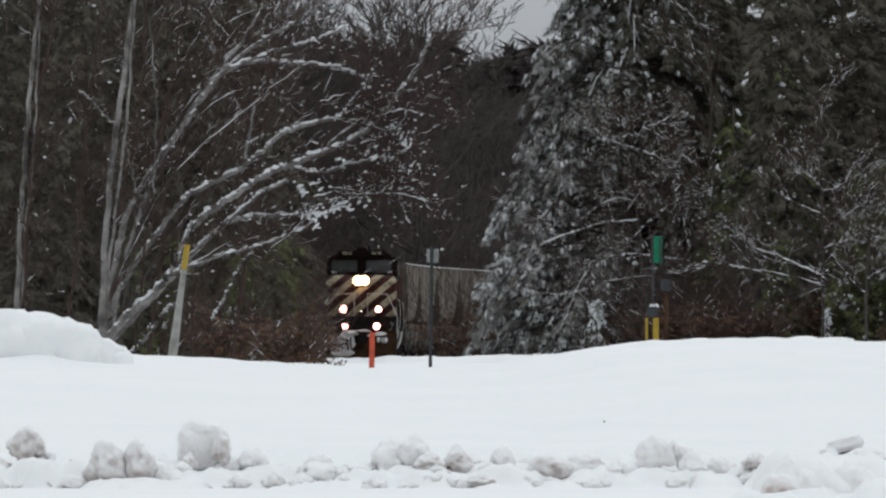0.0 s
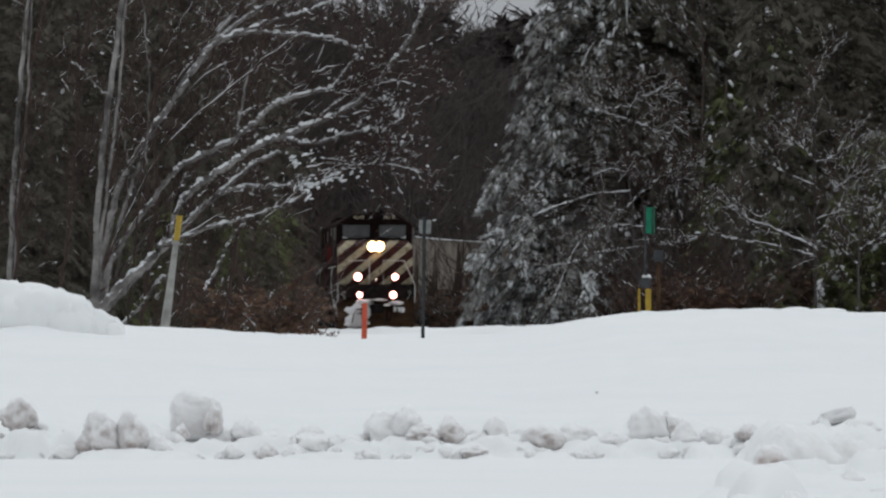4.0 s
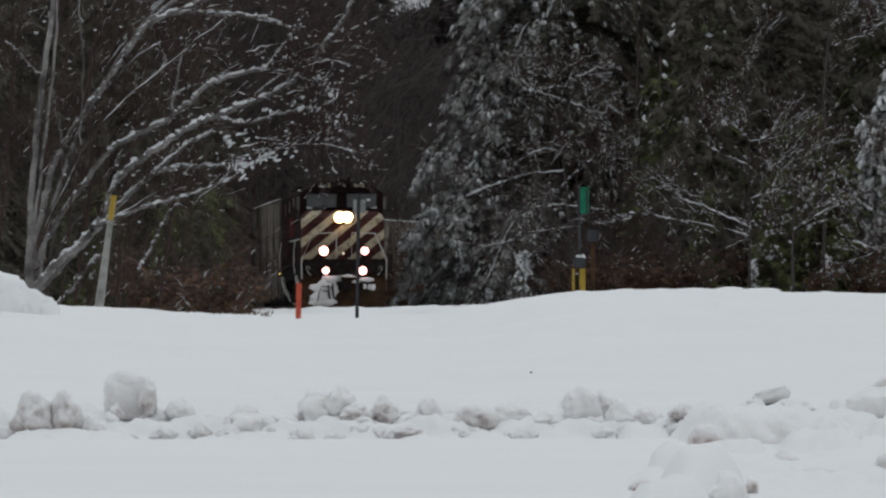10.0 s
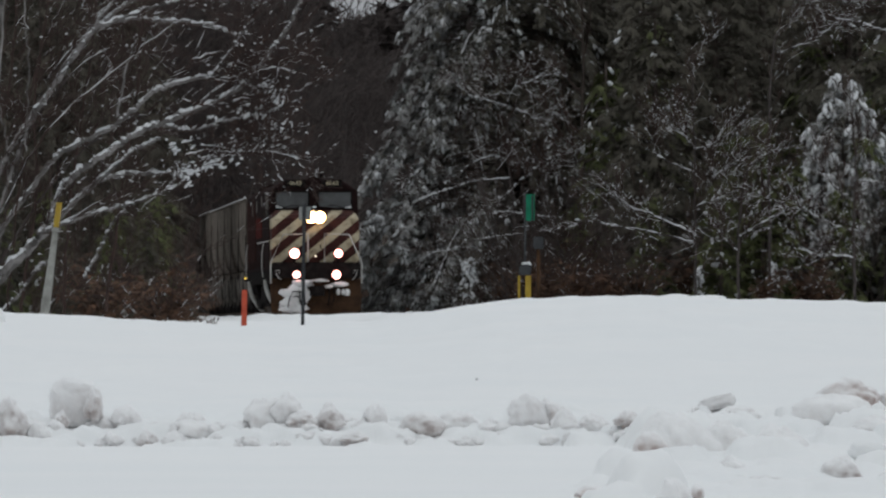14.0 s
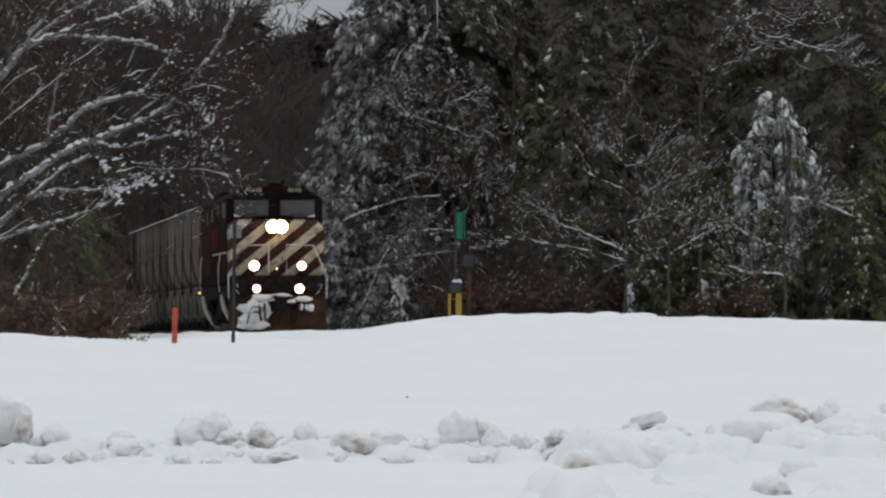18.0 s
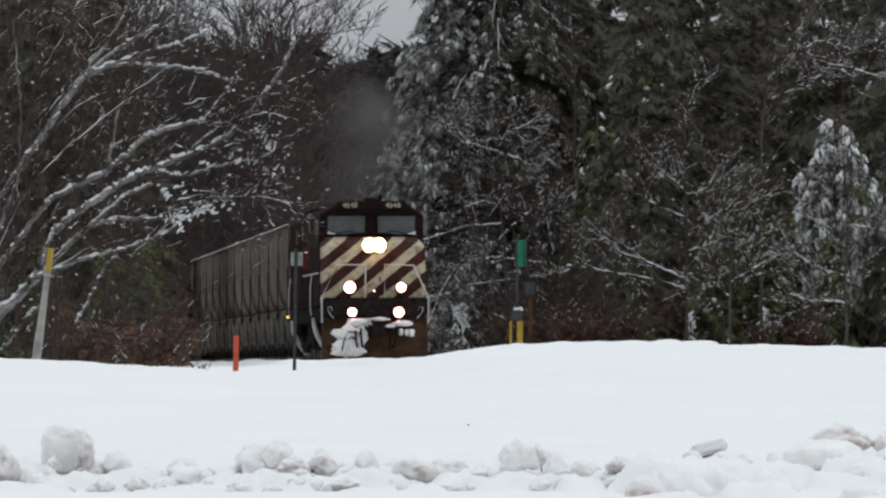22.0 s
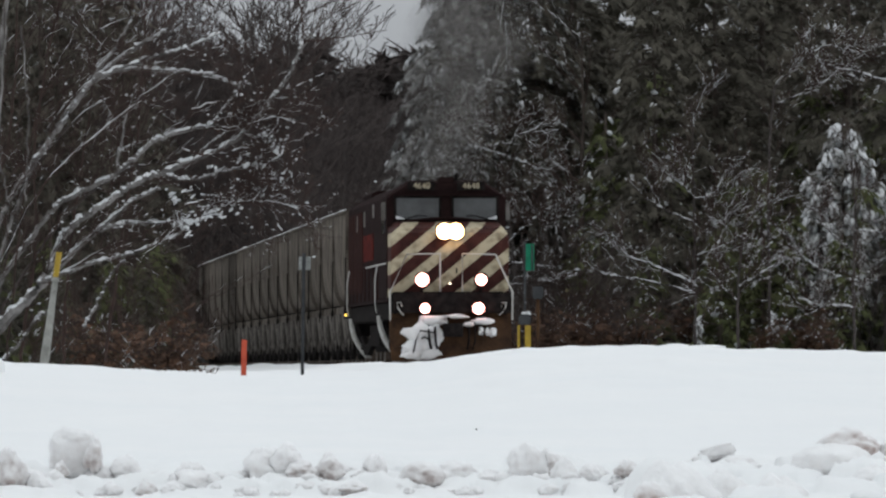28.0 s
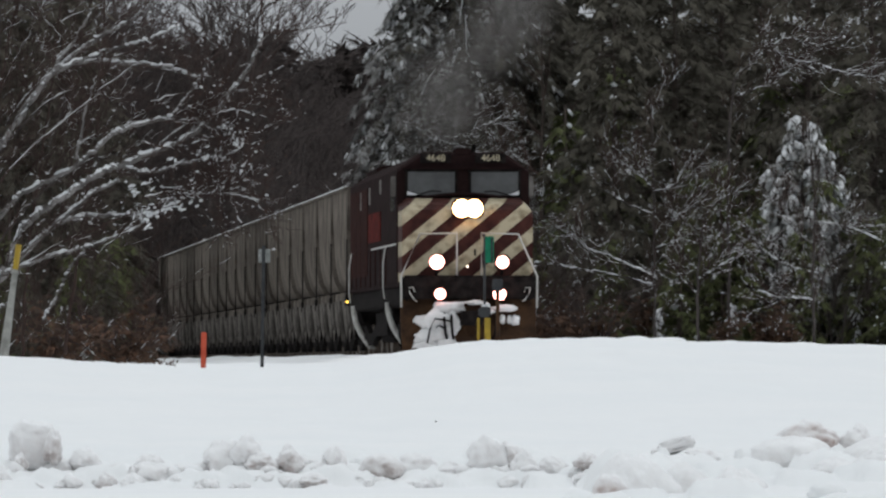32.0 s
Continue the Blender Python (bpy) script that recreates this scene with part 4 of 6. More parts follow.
def bare_tree(seed, height, r, label, mat, snow_r=0.05, depth=3, lean=(0, 0), twig=None, group="bare trees in the woods", first=0.35, limbs=9, thin=0.004, forks=(3, 5), speck=0.0, at=None):
    rng = random.Random(seed)
    t = thing("bare_tree", label, "tree", group, at)
    trunk, wood, snow = Soup(), Soup(), Soup()
    n = 8
    pts = [np.array([lean[0] * (i / n) ** 1.5 + rng.uniform(-.08, .08), lean[1] * i / n + rng.uniform(-.08, .08), -0.5 + (height + 0.5) * i / n]) for i in range(n + 1)]
    trunk.tube(pts, np.linspace(r, r * 0.25, n + 1), 7, False)
    for b in range(limbs):
        k = first + (1 - first) * (b + rng.random()) / limbs
        j = min(int(k * n), n - 1)
        p = pts[j] + (pts[j + 1] - pts[j]) * (k * n - j)
        yaw = rng.uniform(0, 2 * math.pi)
        d = np.array([math.cos(yaw), math.sin(yaw), rng.uniform(0.3, 1.3)])
        grow(wood, snow, rng, p, d / np.linalg.norm(d), height * rng.uniform(0.16, 0.30) * (1.25 - k * 0.6), r * (1.1 - k) * 0.55 + 0.012, depth - 1, snow_r, thin=thin, forks=forks, speck=speck, dust=0.22)
    part("trunk", trunk.mesh("trunk", mat), t)
    part("branchwork", wood.mesh("branchwork", twig or TWIG), t, kind="stuff")
    if snow.n:
        part("snow", snow.mesh("snow", SHADED_SNOW), t, "snow lying along the limbs", "stuff")
    return t


def shrub(seed, height, label, snow_r=0.02, leaves=0, leaf=DRY_LEAF, speck=0.02, dust=0.05, bark=TWIG, at=None):
    rng = random.Random(seed)
    t = thing("shrub", label, "shrub", "shrubs at the edge of the woods", at)
    wood, snow, fol = Soup(), Soup(), Soup()
    for i in range(8):
        yaw = rng.uniform(0, 6.28)
        d = np.array([math.cos(yaw) * 0.6, math.sin(yaw) * 0.6, rng.uniform(0.5, 1.4)])
        pts = grow(wood, snow, rng, np.array([rng.uniform(-.3, .3), rng.uniform(-.3, .3), -0.2]), d / np.linalg.norm(d), height * rng.uniform(0.5, 1.0), 0.022, 2, snow_r, 0.9, thin=0.007, forks=(3, 4), speck=speck, dust=dust)
        for k in range(leaves):
            v, f = SPRAYS[rng.randrange(6)]
            c = pts[rng.randint(1, 4)] + np.array([rng.uniform(-.4, .4), rng.uniform(-.4, .4), rng.uniform(-.3, .4)])
            fol.put((v * rng.uniform(0.15, 0.32)) @ rot_z(rng.uniform(0, 6.28)).T + c, f)
    part("stemwork", wood.mesh("stemwork", bark), t, kind="stuff")
    part("snow", snow.mesh("snow", SHADED_SNOW), t, kind="stuff")
    if leaves:
        part("leafage", fol.mesh("leafage", leaf, False), t, kind="stuff")
    return t


def place(x, y, turn=0, s=1.0):
    return Matrix.Translation((x, y, ground_z(x, y))) @ Matrix.Rotation(radians(turn), 4, "Z") @ Matrix.Scale(s, 4)


def plant(ob, x, y, turn=0, s=1.0):
    q = copy_thing(ob, place(x, y, turn, 1.0))
    q.scale = (s, s, s)
    return q


def woods():
    rng = random.Random(77)
    # the big snow-laden fir beside the line, and its neighbours on that side
    laden_pine(1, 24.0, 7.5, 0.75, "tall pine with drooping snow-laden boughs beside the track", 0.22, 0.4, 46, 10, 0.55, 0.064, 0.12, at=place(7.5, 309))
    snowy = conifer(2, 15.0, 4.2, 0.03, "dark green pine flecked with snow at the wood's edge", 0.25, 0.4, 26, 8, 0.6, 15.0, 16.0, at=place(12.6, 292, 40))
    dark = conifer(3, 18.0, 4.6, 0.005, "dark green pine with little snow at the wood's edge", 0.24, 0.5, 28, 7, 0.45, 17.0, 15.0, at=place(15.4, 305, 10))
    laden_pine(4, 8.2, 5.0, 1.4, "young pine bowed under heavy snow at the wood's edge", 0.24, 1.2, 17, 8, 0.95, 0.105, 0.55, 0.1, 3.4, at=place(18.8, 284))
    plain = conifer(5, 14.0, 4.0, 0.0, "far dark pine deep in the woods", 0.8, 0.2, 16, 6, 0.45, 3.8, 12.0, at=place(30, 545))
    thicket = conifer(6, 17.0, 2.6, 0.0, "dense leafless thicket in the far woods", 0.9, 0.2, 24, 7, 0.0, 3.8, 18.0, (0.9, 1.6), FAR_TWIG, at=place(-3, 520))
    for x, y, a, s, src in ((10.3, 312, 60, 1.0, dark), (11.0, 330, 10, 1.25, dark), (14.2, 322, 150, 1.2, snowy), (17.5, 312, 200, 1.15, dark), (20.0, 300, 260, 1.1, dark), (21.5, 288, 20, 1.0, dark),
                            (19.0, 330, 300, 1.35, dark), (23.5, 315, 70, 1.3, dark), (26.0, 300, 130, 1.2, snowy), (8.6, 335, 200, 1.2, snowy), (13.0, 345, 20, 1.4, plain), (17.0, 350, 110, 1.45, plain)):
        plant(src, x, y, a, s)
    for x, y, a, s, src in ((22.0, 350, 250, 1.4, plain), (27.5, 335, 330, 1.4, plain), (11.6, 286, 80, 0.4, snowy), (20.6, 282, 10, 0.45, snowy), (14.6, 283, 70, 0.30, dark),
                            (16.6, 282, 150, 0.26, dark), (21.6, 279, 30, 0.28, dark), (12.4, 300, 15, 0.6, dark), (16.0, 297, 210, 0.55, dark), (14.0, 336, 0, 1.3, plain), (20.0, 340, 90, 1.4, plain), (24.5, 333, 10, 1.4, plain), (10.0, 350, 60, 1.4, plain)):
        plant(src, x, y, a, s)
    sapling = conifer(7, 2.7, 0.8, 0.7, "small fir sapling clotted with snow", 0.2, 0.1, 7, 5, 0.9, 8.0, 9.0, pillow=1.9, at=place(5.9, 291, 20, 0.75))
    for b, y, a, s in ((48.4, 279, 60, 0.5), (51.6, 283, 140, 0.6), (57.4, 278, 210, 0.55), (72.5, 280, 300, 0.6)):
        plant(sapling, b * y / 1000, y, a, s)
    small = conifer(8, 4.6, 1.5, 0.06, "low dark green pine at the foot of the woods", 0.26, 0.1, 13, 7, 0.5, 9.0, 9.0, needle=GREEN_NEEDLE, at=place(14.3, 280, 20))
    for b, y, a, s in ((59.5, 281, 60, 1.1), (66.0, 279, 140, 0.9), (69.0, 283, 210, 1.3), (74.0, 280, 300, 1.0), (42.5, 283, 10, 0.85), (34.0, 285, 90, 0.8), (78.0, 284, 30, 1.25)):
        plant(small, b * y / 1000, y, a, s)
    green = conifer(9, 6.5, 1.7, 0.11, "green pine with a little snow at the wood's edge", 0.24, 0.3, 18, 7, 0.5, 10.0, 9.0, needle=GREEN_NEEDLE, at=place(15.8, 281, 20))
    for b, y, a, s in ((77.0, 278, 60, 0.75), (80.5, 286, 140, 1.4), (37.0, 298, 210, 1.35), (52.6, 290, 300, 1.0), (43.5, 300, 40, 1.6), (63.0, 300, 80, 1.6), (71.0, 296, 10, 1.5)):
        plant(green, b * y / 1000, y, a, s)
    # behind the line on the other side
    for x, y, a, s, src in ((-12.5, 262, 10, 1.0, dark), (-16.5, 256, 90, 1.1, dark), (-9.5, 285, 140, 1.0, dark), (-14.0, 290, 200, 1.2, dark), (-7.6, 312, 30, 1.0, dark), (-10.4, 248, 70, 0.8, dark), (-12.4, 240, 30, 0.7, dark),
                            (-11.0, 322, 60, 1.2, dark), (-15.5, 318, 170, 1.3, plain), (-8.0, 345, 220, 1.2, plain), (-13.0, 355, 280, 1.3, plain), (-18.0, 350, 320, 1.4, plain)):
        plant(src, x, y, a, s)
    for x, y, a, s, src in ((-9.0, 375, 10, 1.2, plain), (-15.0, 385, 80, 1.4, plain), (-7.8, 262, 20, 0.75, dark), (-3.5, 232, 80, 0.15, dark), (-4.3, 226, 10, 0.19, dark), (-5.4, 236, 60, 0.24, dark),
                            (-6.6, 222, 120, 0.20, dark), (-8.6, 228, 20, 0.26, dark), (-11.2, 224, 200, 0.24, dark), (-6.6, 256, 100, 0.45, dark), (-5.2, 268, 130, 0.5, dark)):
        plant(src, x, y, a, s)
    for off, y, a, s in ((3.6, 230, 60, 0.5), (4.6, 240, 140, 0.6), (5.6, 227, 210, 0.6), (6.8, 236, 300, 0.8), (8.0, 229, 10, 0.75), (9.6, 238, 90, 0.9), (11.2, 231, 30, 0.8), (4.2, 252, 75, 0.7), (6.0, 250, 160, 0.9)):
        plant(small, min(track(y).x - off, -0.0125 * y - 1.2), y, a, s)
    # bare trees among them
    bare = [bare_tree(11 + i, 12.0 + i, 0.11, "bare grey hardwood with snow-dusted limbs", BARK, 0.03, 3, limbs=11, thin=0.008, speck=0.03) for i in range(3)]
    spots = [(-13.2, 246), (-10.9, 254), (-8.4, 262), (-15.4, 243), (-6.4, 276), (-9.8, 270), (-12.0, 276), (-16.8, 268), (-5.9, 296), (-8.2, 300), (-6.6, 330), (-11.6, 300), (-13.4, 310),
             (10.4, 304), (22.8, 300), (9.2, 322), (6.0, 345)]
    for i, (x, y) in enumerate(spots):
        m = place(x, y, 37 * i)
        if i < 3:
            bare[i].matrix_basis = m
        else:
            plant(bare[i % 3], x, y, 37 * i, rng.uniform(0.7, 1.15))
    # far leafless woods that close the cutting
    far = [bare_tree(31 + i, 13.6 + i, 0.16, "distant leafless tree in the far woods", GREY_BARK, 0.0, 4, twig=FAR_TWIG, group="far leafless woods", first=0.12, limbs=16, thin=0.017, forks=(3, 4)) for i in range(3)]
    n = 0
    for y in (432, 448, 466, 486):
        for x in np.arange(-28, 42, 3.6):
            px, py = x + rng.uniform(-1.6, 1.6), y + rng.uniform(-5, 5)
            if abs(px - track(py).x) < 4:
                continue
            s = rng.uniform(0.92, 1.12) * (1.22 if px < 0 else 0.94 if px < 6.5 else 1.0)
            if n < 3:
                far[n].matrix_basis = place(px, py, rng.uniform(0, 360))
            else:
                plant(far[n % 3], px, py, rng.uniform(0, 360), s)
            n += 1
    for y in (516, 530):
        for x in np.arange(-30, 46, 2.6):
            plant(thicket, x + rng.uniform(-1.2, 1.2), y + rng.uniform(-4, 4), rng.uniform(0, 360), rng.uniform(1.14, 1.24))
    for x in np.arange(-3, 11, 1.1):
        plant(thicket, x + rng.uniform(-0.5, 0.5), 546 + rng.uniform(-4, 4), rng.uniform(0, 360), rng.uniform(1.15, 1.23))
    for k in range(16):
        plant(far[k % 3], -14 + k * 0.95, 405 + rng.uniform(-8, 14), rng.uniform(0, 360), rng.uniform(1.15, 1.35) if k < 8 else rng.uniform(1.05, 1.15))
    for y in (400,):
        for x in np.arange(-30, 48, 4.6):
            px, py = x + rng.uniform(-2, 2), y + rng.uniform(-8, 8)
            if abs(px - track(py).x) > 6 and not -7 < px < 7:
                plant(plain, px, py, rng.uniform(0, 360), rng.uniform(0.75, 1.0))
    # undergrowth
    sh = [shrub(51, 2.2, "bare snow-flecked shrub at the wood's edge"), shrub(52, 1.7, "shrub with brown withered leaves and snow", 0.03, 26), shrub(53, 2.8, "tall bare thicket dusted with snow", 0.03)]
    spots = []
    for i in range(46):
        y = rng.uniform(208, 345)
        tx = track(y).x
        spots.append((min(tx - 3.6 - abs(rng.gauss(0, 5.0)), -0.0125 * y - (0.9 if y < 270 else 1.6)), y))
    for i in range(24):
        y = rng.uniform(268, 345)
        spots.append((track(y).x + 4.2 + abs(rng.gauss(0, 9.0)), y))
    for x, y, k in ((1.3, 336, 2), (2.0, 331, 1), (2.8, 338, 2), (0.9, 341, 1), (3.4, 329, 0), (5.0, 322, 1), (9.8, 283, 1), (11.0, 281, 0), (8.8, 286, 1)):
        plant(sh[k], x, y, 90 * k + x * 40, 1.35)
    grey = shrub(54, 3.4, "tall grey thicket with snow along its twigs", 0.016, 0, speck=0.022, dust=0.05, bark=FAR_TWIG, at=place(8.6, 281))
    rusty = shrub(55, 2.0, "low shrub with rusty withered leaves", 0.03, 34, speck=0.03, dust=0.06, at=place(11.6, 277))
    for i in range(18):
        b, y = rng.uniform(24, 80), rng.uniform(272, 290)
        plant(grey if i % 2 else rusty, b * y / 1000, y, 70 * i, rng.uniform(0.7, 1.5) if i % 2 else rng.uniform(0.5, 1.0))
    for b, y, k in ((30.5, 279, 1.0), (33.0, 276, 0.9), (35.0, 280, 1.2), (38.0, 277, 0.8), (56.5, 275, 0.7), (27.0, 281, 0.8)):
        plant(rusty, b * y / 1000, y, b * 50, k)
    for i, (x, y) in enumerate(spots):
        if i < 3:
            sh[i].matrix_basis = place(x, y, 50 * i)
        else:
            plant(sh[rng.choice((0, 0, 0, 1, 2, 2, 2)) if x < 0.05 * y - 8 else rng.choice((0, 0, 2))], x, y, 50 * i, rng.uniform(0.6, 1.25))


woods()


# ---- the leaning snowy tree and the birch ----
def limb(name, pts, r0, r1, mat, parent, snow_r, seed, twigs=10, twig_len=1.6, fine=1, thin=0.006, dust=0.1, speck=0.02):
    """A long limb through a few points, smoothed, with snow on its back and twigs along it."""
    rng = random.Random(seed)
    p = [Vector(q) for q in pts]
    line = []
    for i in range(len(p) - 1):
        a, b, c, d = p[max(i - 1, 0)], p[i], p[i + 1], p[min(i + 2, len(p) - 1)]
        for k in range(9):
            u = k / 9
            line.append(0.5 * (2 * b + (c - a) * u + (2 * a - 5 * b + 4 * c - d) * u * u + (3 * b - a - 3 * c + d) * u ** 3))
    line.append(p[-1])
    arr = np.array([list(q) for q in line]) + np.array([[rng.uniform(-.03, .03) for _ in range(3)] for _ in line])
    rad = np.linspace(r0, r1, len(arr))
    wood, snow, tw, ts = Soup(), Soup(), Soup(), Soup()
    wood.tube(arr, rad, 8)
    run = []
    for i in range(len(arr)):
        d = arr[min(i + 1, len(arr) - 1)] - arr[min(i, len(arr) - 2)]
        flat = 1 - abs(d[2]) / (np.linalg.norm(d) + 1e-9)
        heap = 0.6 + 1.1 * noise.noise(Vector((i * 0.42, seed * 3.7, 0.5)))
        w = (rad[i] * 0.3 + snow_r * max(heap, 0.0) * rng.uniform(0.25, 0.6)) * (0.45 + 0.55 * min(1.0, flat * 1.8))
        held = snow_r > 0 and flat > 0.05 and heap > 0.2
        if held:
            run.append((arr[i] + np.array([rng.uniform(-.3, .3) * rad[i], -0.2 * rad[i], rad[i] * 0.75 + w * 0.25]), w))
            for _ in range(3):
                v, f = LUMPS[rng.randrange(5)]
                k = max(w, 0.012) * rng.uniform(0.3, 1.0)
                c = arr[i] + d * rng.uniform(-0.2, 1.0) + np.array([0, rng.uniform(-0.9, 0.3) * rad[i], rad[i] * rng.uniform(0.35, 1.0) + k * 0.4])
                snow.put(v * np.array([k * rng.uniform(0.9, 1.7), k, k * rng.uniform(0.6, 1.0)]) + c, f)
        if run and (not held or i == len(arr) - 1):
            if len(run) > 1:
                snow.tube([q[0] for q in run], [run[0][1] * 0.3] + [q[1] for q in run[1:-1]] + [run[-1][1] * 0.3], 6)
            run = []
    for k in range(twigs):
        i = rng.randint(len(arr) // 6, len(arr) - 2)
        d = arr[i + 1] - arr[i]
        d /= np.linalg.norm(d)
        e = d * 0.7 + np.array([rng.uniform(-.4, .8), rng.uniform(-.7, .7), rng.uniform(-.35, .8)])
        grow(tw, ts, rng, arr[i], e / np.linalg.norm(e), twig_len * rng.uniform(0.5, 1.2), max(0.012, rad[i] * 0.24), fine, snow_r * 0.28, 0.8, thin=thin, speck=speck, dust=dust)
    o = part(name, wood.mesh(name, mat), parent)
    if snow.n:
        part("snow", snow.mesh("snow", SHADED_SNOW), o, "ridge of snow along the limb", "stuff")
    if tw.n:
        part("twigwork", tw.mesh("twigwork", TWIG), o, kind="stuff")
    if ts.n:
        part("twig_snow", ts.mesh("twig_snow", SHADED_SNOW), o, kind="stuff")
    return o


def at_range(b, e, r):
    """A place from bearing and elevation in milliradians and its range."""
    return Vector((b * r / 1000, r, EYE.z + e * r / 1000))


def leaning_tree():
    base = at_range(-40.0, 1.5, 186)
    t = thing("leaning_tree", "bare many-stemmed tree leaning over the track under thick snow", "tree", at=Matrix.Translation((base.x, base.y, ground_z(base.x, base.y))))
    o = t.matrix_basis.translation

    def way(*turns):
        return [at_range(b, e, r) - o for b, e, r in turns]

    limb("limb", way((-39.8, 2.5, 184.7), (-37.1, 5.8, 184.7), (-33.8, 8.5, 184.7), (-31.3, 11.7, 184.7), (-29.7, 15.6, 184.7), (-27.9, 17.8, 184.7), (-25.7, 19.3, 184.7), (-23.3, 20.9, 184.7), (-20.7, 22.7, 184.7), (-17.4, 24.1, 184.7), (-14.3, 25.4, 184.7), (-10.5, 26.8, 184.7), (-7.8, 28.5, 184.7), (-5.0, 31.6, 184.7), (-2.8, 34.4, 184.7), (-1.0, 37.2, 184.7), (-0.0, 40.0, 184.7)), 0.089, 0.038, LIMB_BARK, t, 0.092, 1, 17, 1.2, 2, 0.006, 0.08, 0.03)
    limb("limb", way((-39.1, 2.5, 185.5), (-34.6, 7.4, 185.5), (-30.9, 11.1, 185.5), (-28.1, 14.3, 185.5), (-25.3, 16.8, 185.5), (-22.6, 19.1, 185.5), (-20.2, 21.1, 185.5), (-17.4, 22.3, 185.5)), 0.074, 0.032, LIMB_BARK, t, 0.072, 2, 8, 0.9, 2, 0.006, 0.08, 0.03)
    limb("limb", way((-39.8, 2.9, 186.3), (-37.8, 9.1, 186.3), (-34.6, 14.3, 186.3), (-31.2, 18.7, 186.3), (-29.1, 20.8, 186.3), (-25.3, 22.6, 186.3), (-22.6, 24.1, 186.3), (-20.5, 25.9, 186.3), (-18.4, 27.8, 186.3), (-16.0, 28.8, 186.3), (-13.3, 29.6, 186.3), (-11.1, 29.9, 186.3)), 0.065, 0.038, LIMB_BARK, t, 0.068, 3, 10, 1.1, 2, 0.006, 0.08, 0.03)
    limb("limb", way((-11.1, 29.9, 184.7), (-10.0, 31.6, 184.7), (-8.7, 33.2, 184.7), (-7.6, 34.9, 184.7), (-6.4, 37.4, 184.7)), 0.031, 0.015, LIMB_BARK, t, 0.048, 4, 5, 0.8, 2, 0.006, 0.08, 0.03)
    limb("limb", way((-40.3, 2.9, 185.5), (-38.7, 11.8, 185.5), (-36.6, 19.1, 185.5), (-34.5, 22.7, 185.5), (-31.9, 26.7, 185.5), (-29.0, 30.6, 185.5), (-26.5, 34.2, 185.5), (-24.3, 36.5, 185.5), (-22.1, 38.3, 185.5), (-19.5, 40.0, 185.5), (-16.6, 41.5, 185.5)), 0.078, 0.038, LIMB_BARK, t, 0.068, 5, 12, 1.3, 2, 0.006, 0.08, 0.03)
    limb("limb", way((-25.3, 35.4, 186.3), (-23.5, 36.3, 186.3), (-21.5, 36.7, 186.3), (-19.5, 36.9, 186.3), (-17.1, 36.5, 186.3), (-14.3, 36.5, 186.3), (-11.5, 36.1, 186.3), (-9.3, 35.4, 186.3), (-7.4, 34.7, 186.3)), 0.047, 0.021, LIMB_BARK, t, 0.096, 6, 8, 1.0, 2, 0.006, 0.08, 0.03)
    limb("limb", way((-24.4, 36.1, 184.7), (-21.5, 37.2, 184.7), (-18.6, 38.2, 184.7), (-15.9, 38.9, 184.7), (-13.1, 39.8, 184.7), (-10.5, 41.2, 184.7)), 0.042, 0.019, LIMB_BARK, t, 0.072, 7, 8, 1.1, 2, 0.006, 0.08, 0.03)
    limb("limb", way((-38.9, 2.9, 185.5), (-37.3, 12.5, 185.5), (-34.6, 20.8, 185.5), (-31.2, 27.7, 185.5), (-27.1, 33.9, 185.5), (-22.9, 39.4, 185.5), (-20.9, 42.9, 185.5)), 0.047, 0.026, LIMB_BARK, t, 0.040, 8, 9, 1.2, 2, 0.006, 0.08, 0.03)
    limb("limb", way((-28.1, 14.3, 186.3), (-26.2, 16.1, 186.3), (-24.0, 17.5, 186.3), (-21.2, 18.0, 186.3), (-17.4, 18.0, 186.3), (-13.6, 18.0, 186.3), (-11.2, 19.0, 186.3), (-9.3, 20.3, 186.3), (-6.7, 21.5, 186.3)), 0.053, 0.022, LIMB_BARK, t, 0.100, 9, 12, 0.9, 2, 0.006, 0.08, 0.03)
    limb("limb", way((-31.3, 11.0, 184.7), (-28.4, 12.1, 184.7), (-25.7, 13.2, 184.7), (-22.6, 13.9, 184.7), (-19.8, 14.7, 184.7), (-17.1, 15.7, 184.7), (-14.3, 17.2, 184.7)), 0.045, 0.019, LIMB_BARK, t, 0.080, 10, 9, 0.9, 2, 0.006, 0.08, 0.03)
    limb("limb", way((-26.7, 5.1, 185.5), (-25.7, 7.0, 185.5), (-24.4, 9.6, 185.5), (-23.2, 11.8, 185.5), (-21.8, 13.6, 185.5)), 0.036, 0.032, LIMB_BARK, t, 0.060, 11, 3, 0.6, 2, 0.006, 0.08, 0.03)
    limb("limb", way((-37.1, 0.7, 186.3), (-35.3, 2.5, 186.3), (-33.8, 4.3, 186.3), (-32.2, 6.5, 186.3), (-30.4, 7.4, 186.3)), 0.042, 0.028, LIMB_BARK, t, 0.064, 12, 3, 0.6, 2, 0.006, 0.08, 0.03)
    limb("limb", way((-22.6, 24.9, 184.7), (-22.1, 28.0, 184.7), (-21.4, 31.2, 184.7), (-20.4, 34.7, 184.7)), 0.031, 0.018, LIMB_BARK, t, 0.044, 13, 5, 0.9, 2, 0.006, 0.08, 0.03)
    limb("limb", way((-17.4, 24.1, 185.5), (-14.6, 23.4, 185.5), (-11.9, 23.7, 185.5), (-9.1, 24.5, 185.5), (-5.8, 25.1, 185.5), (-3.6, 24.7, 185.5)), 0.034, 0.015, LIMB_BARK, t, 0.072, 14, 10, 0.8, 2, 0.006, 0.08, 0.03)
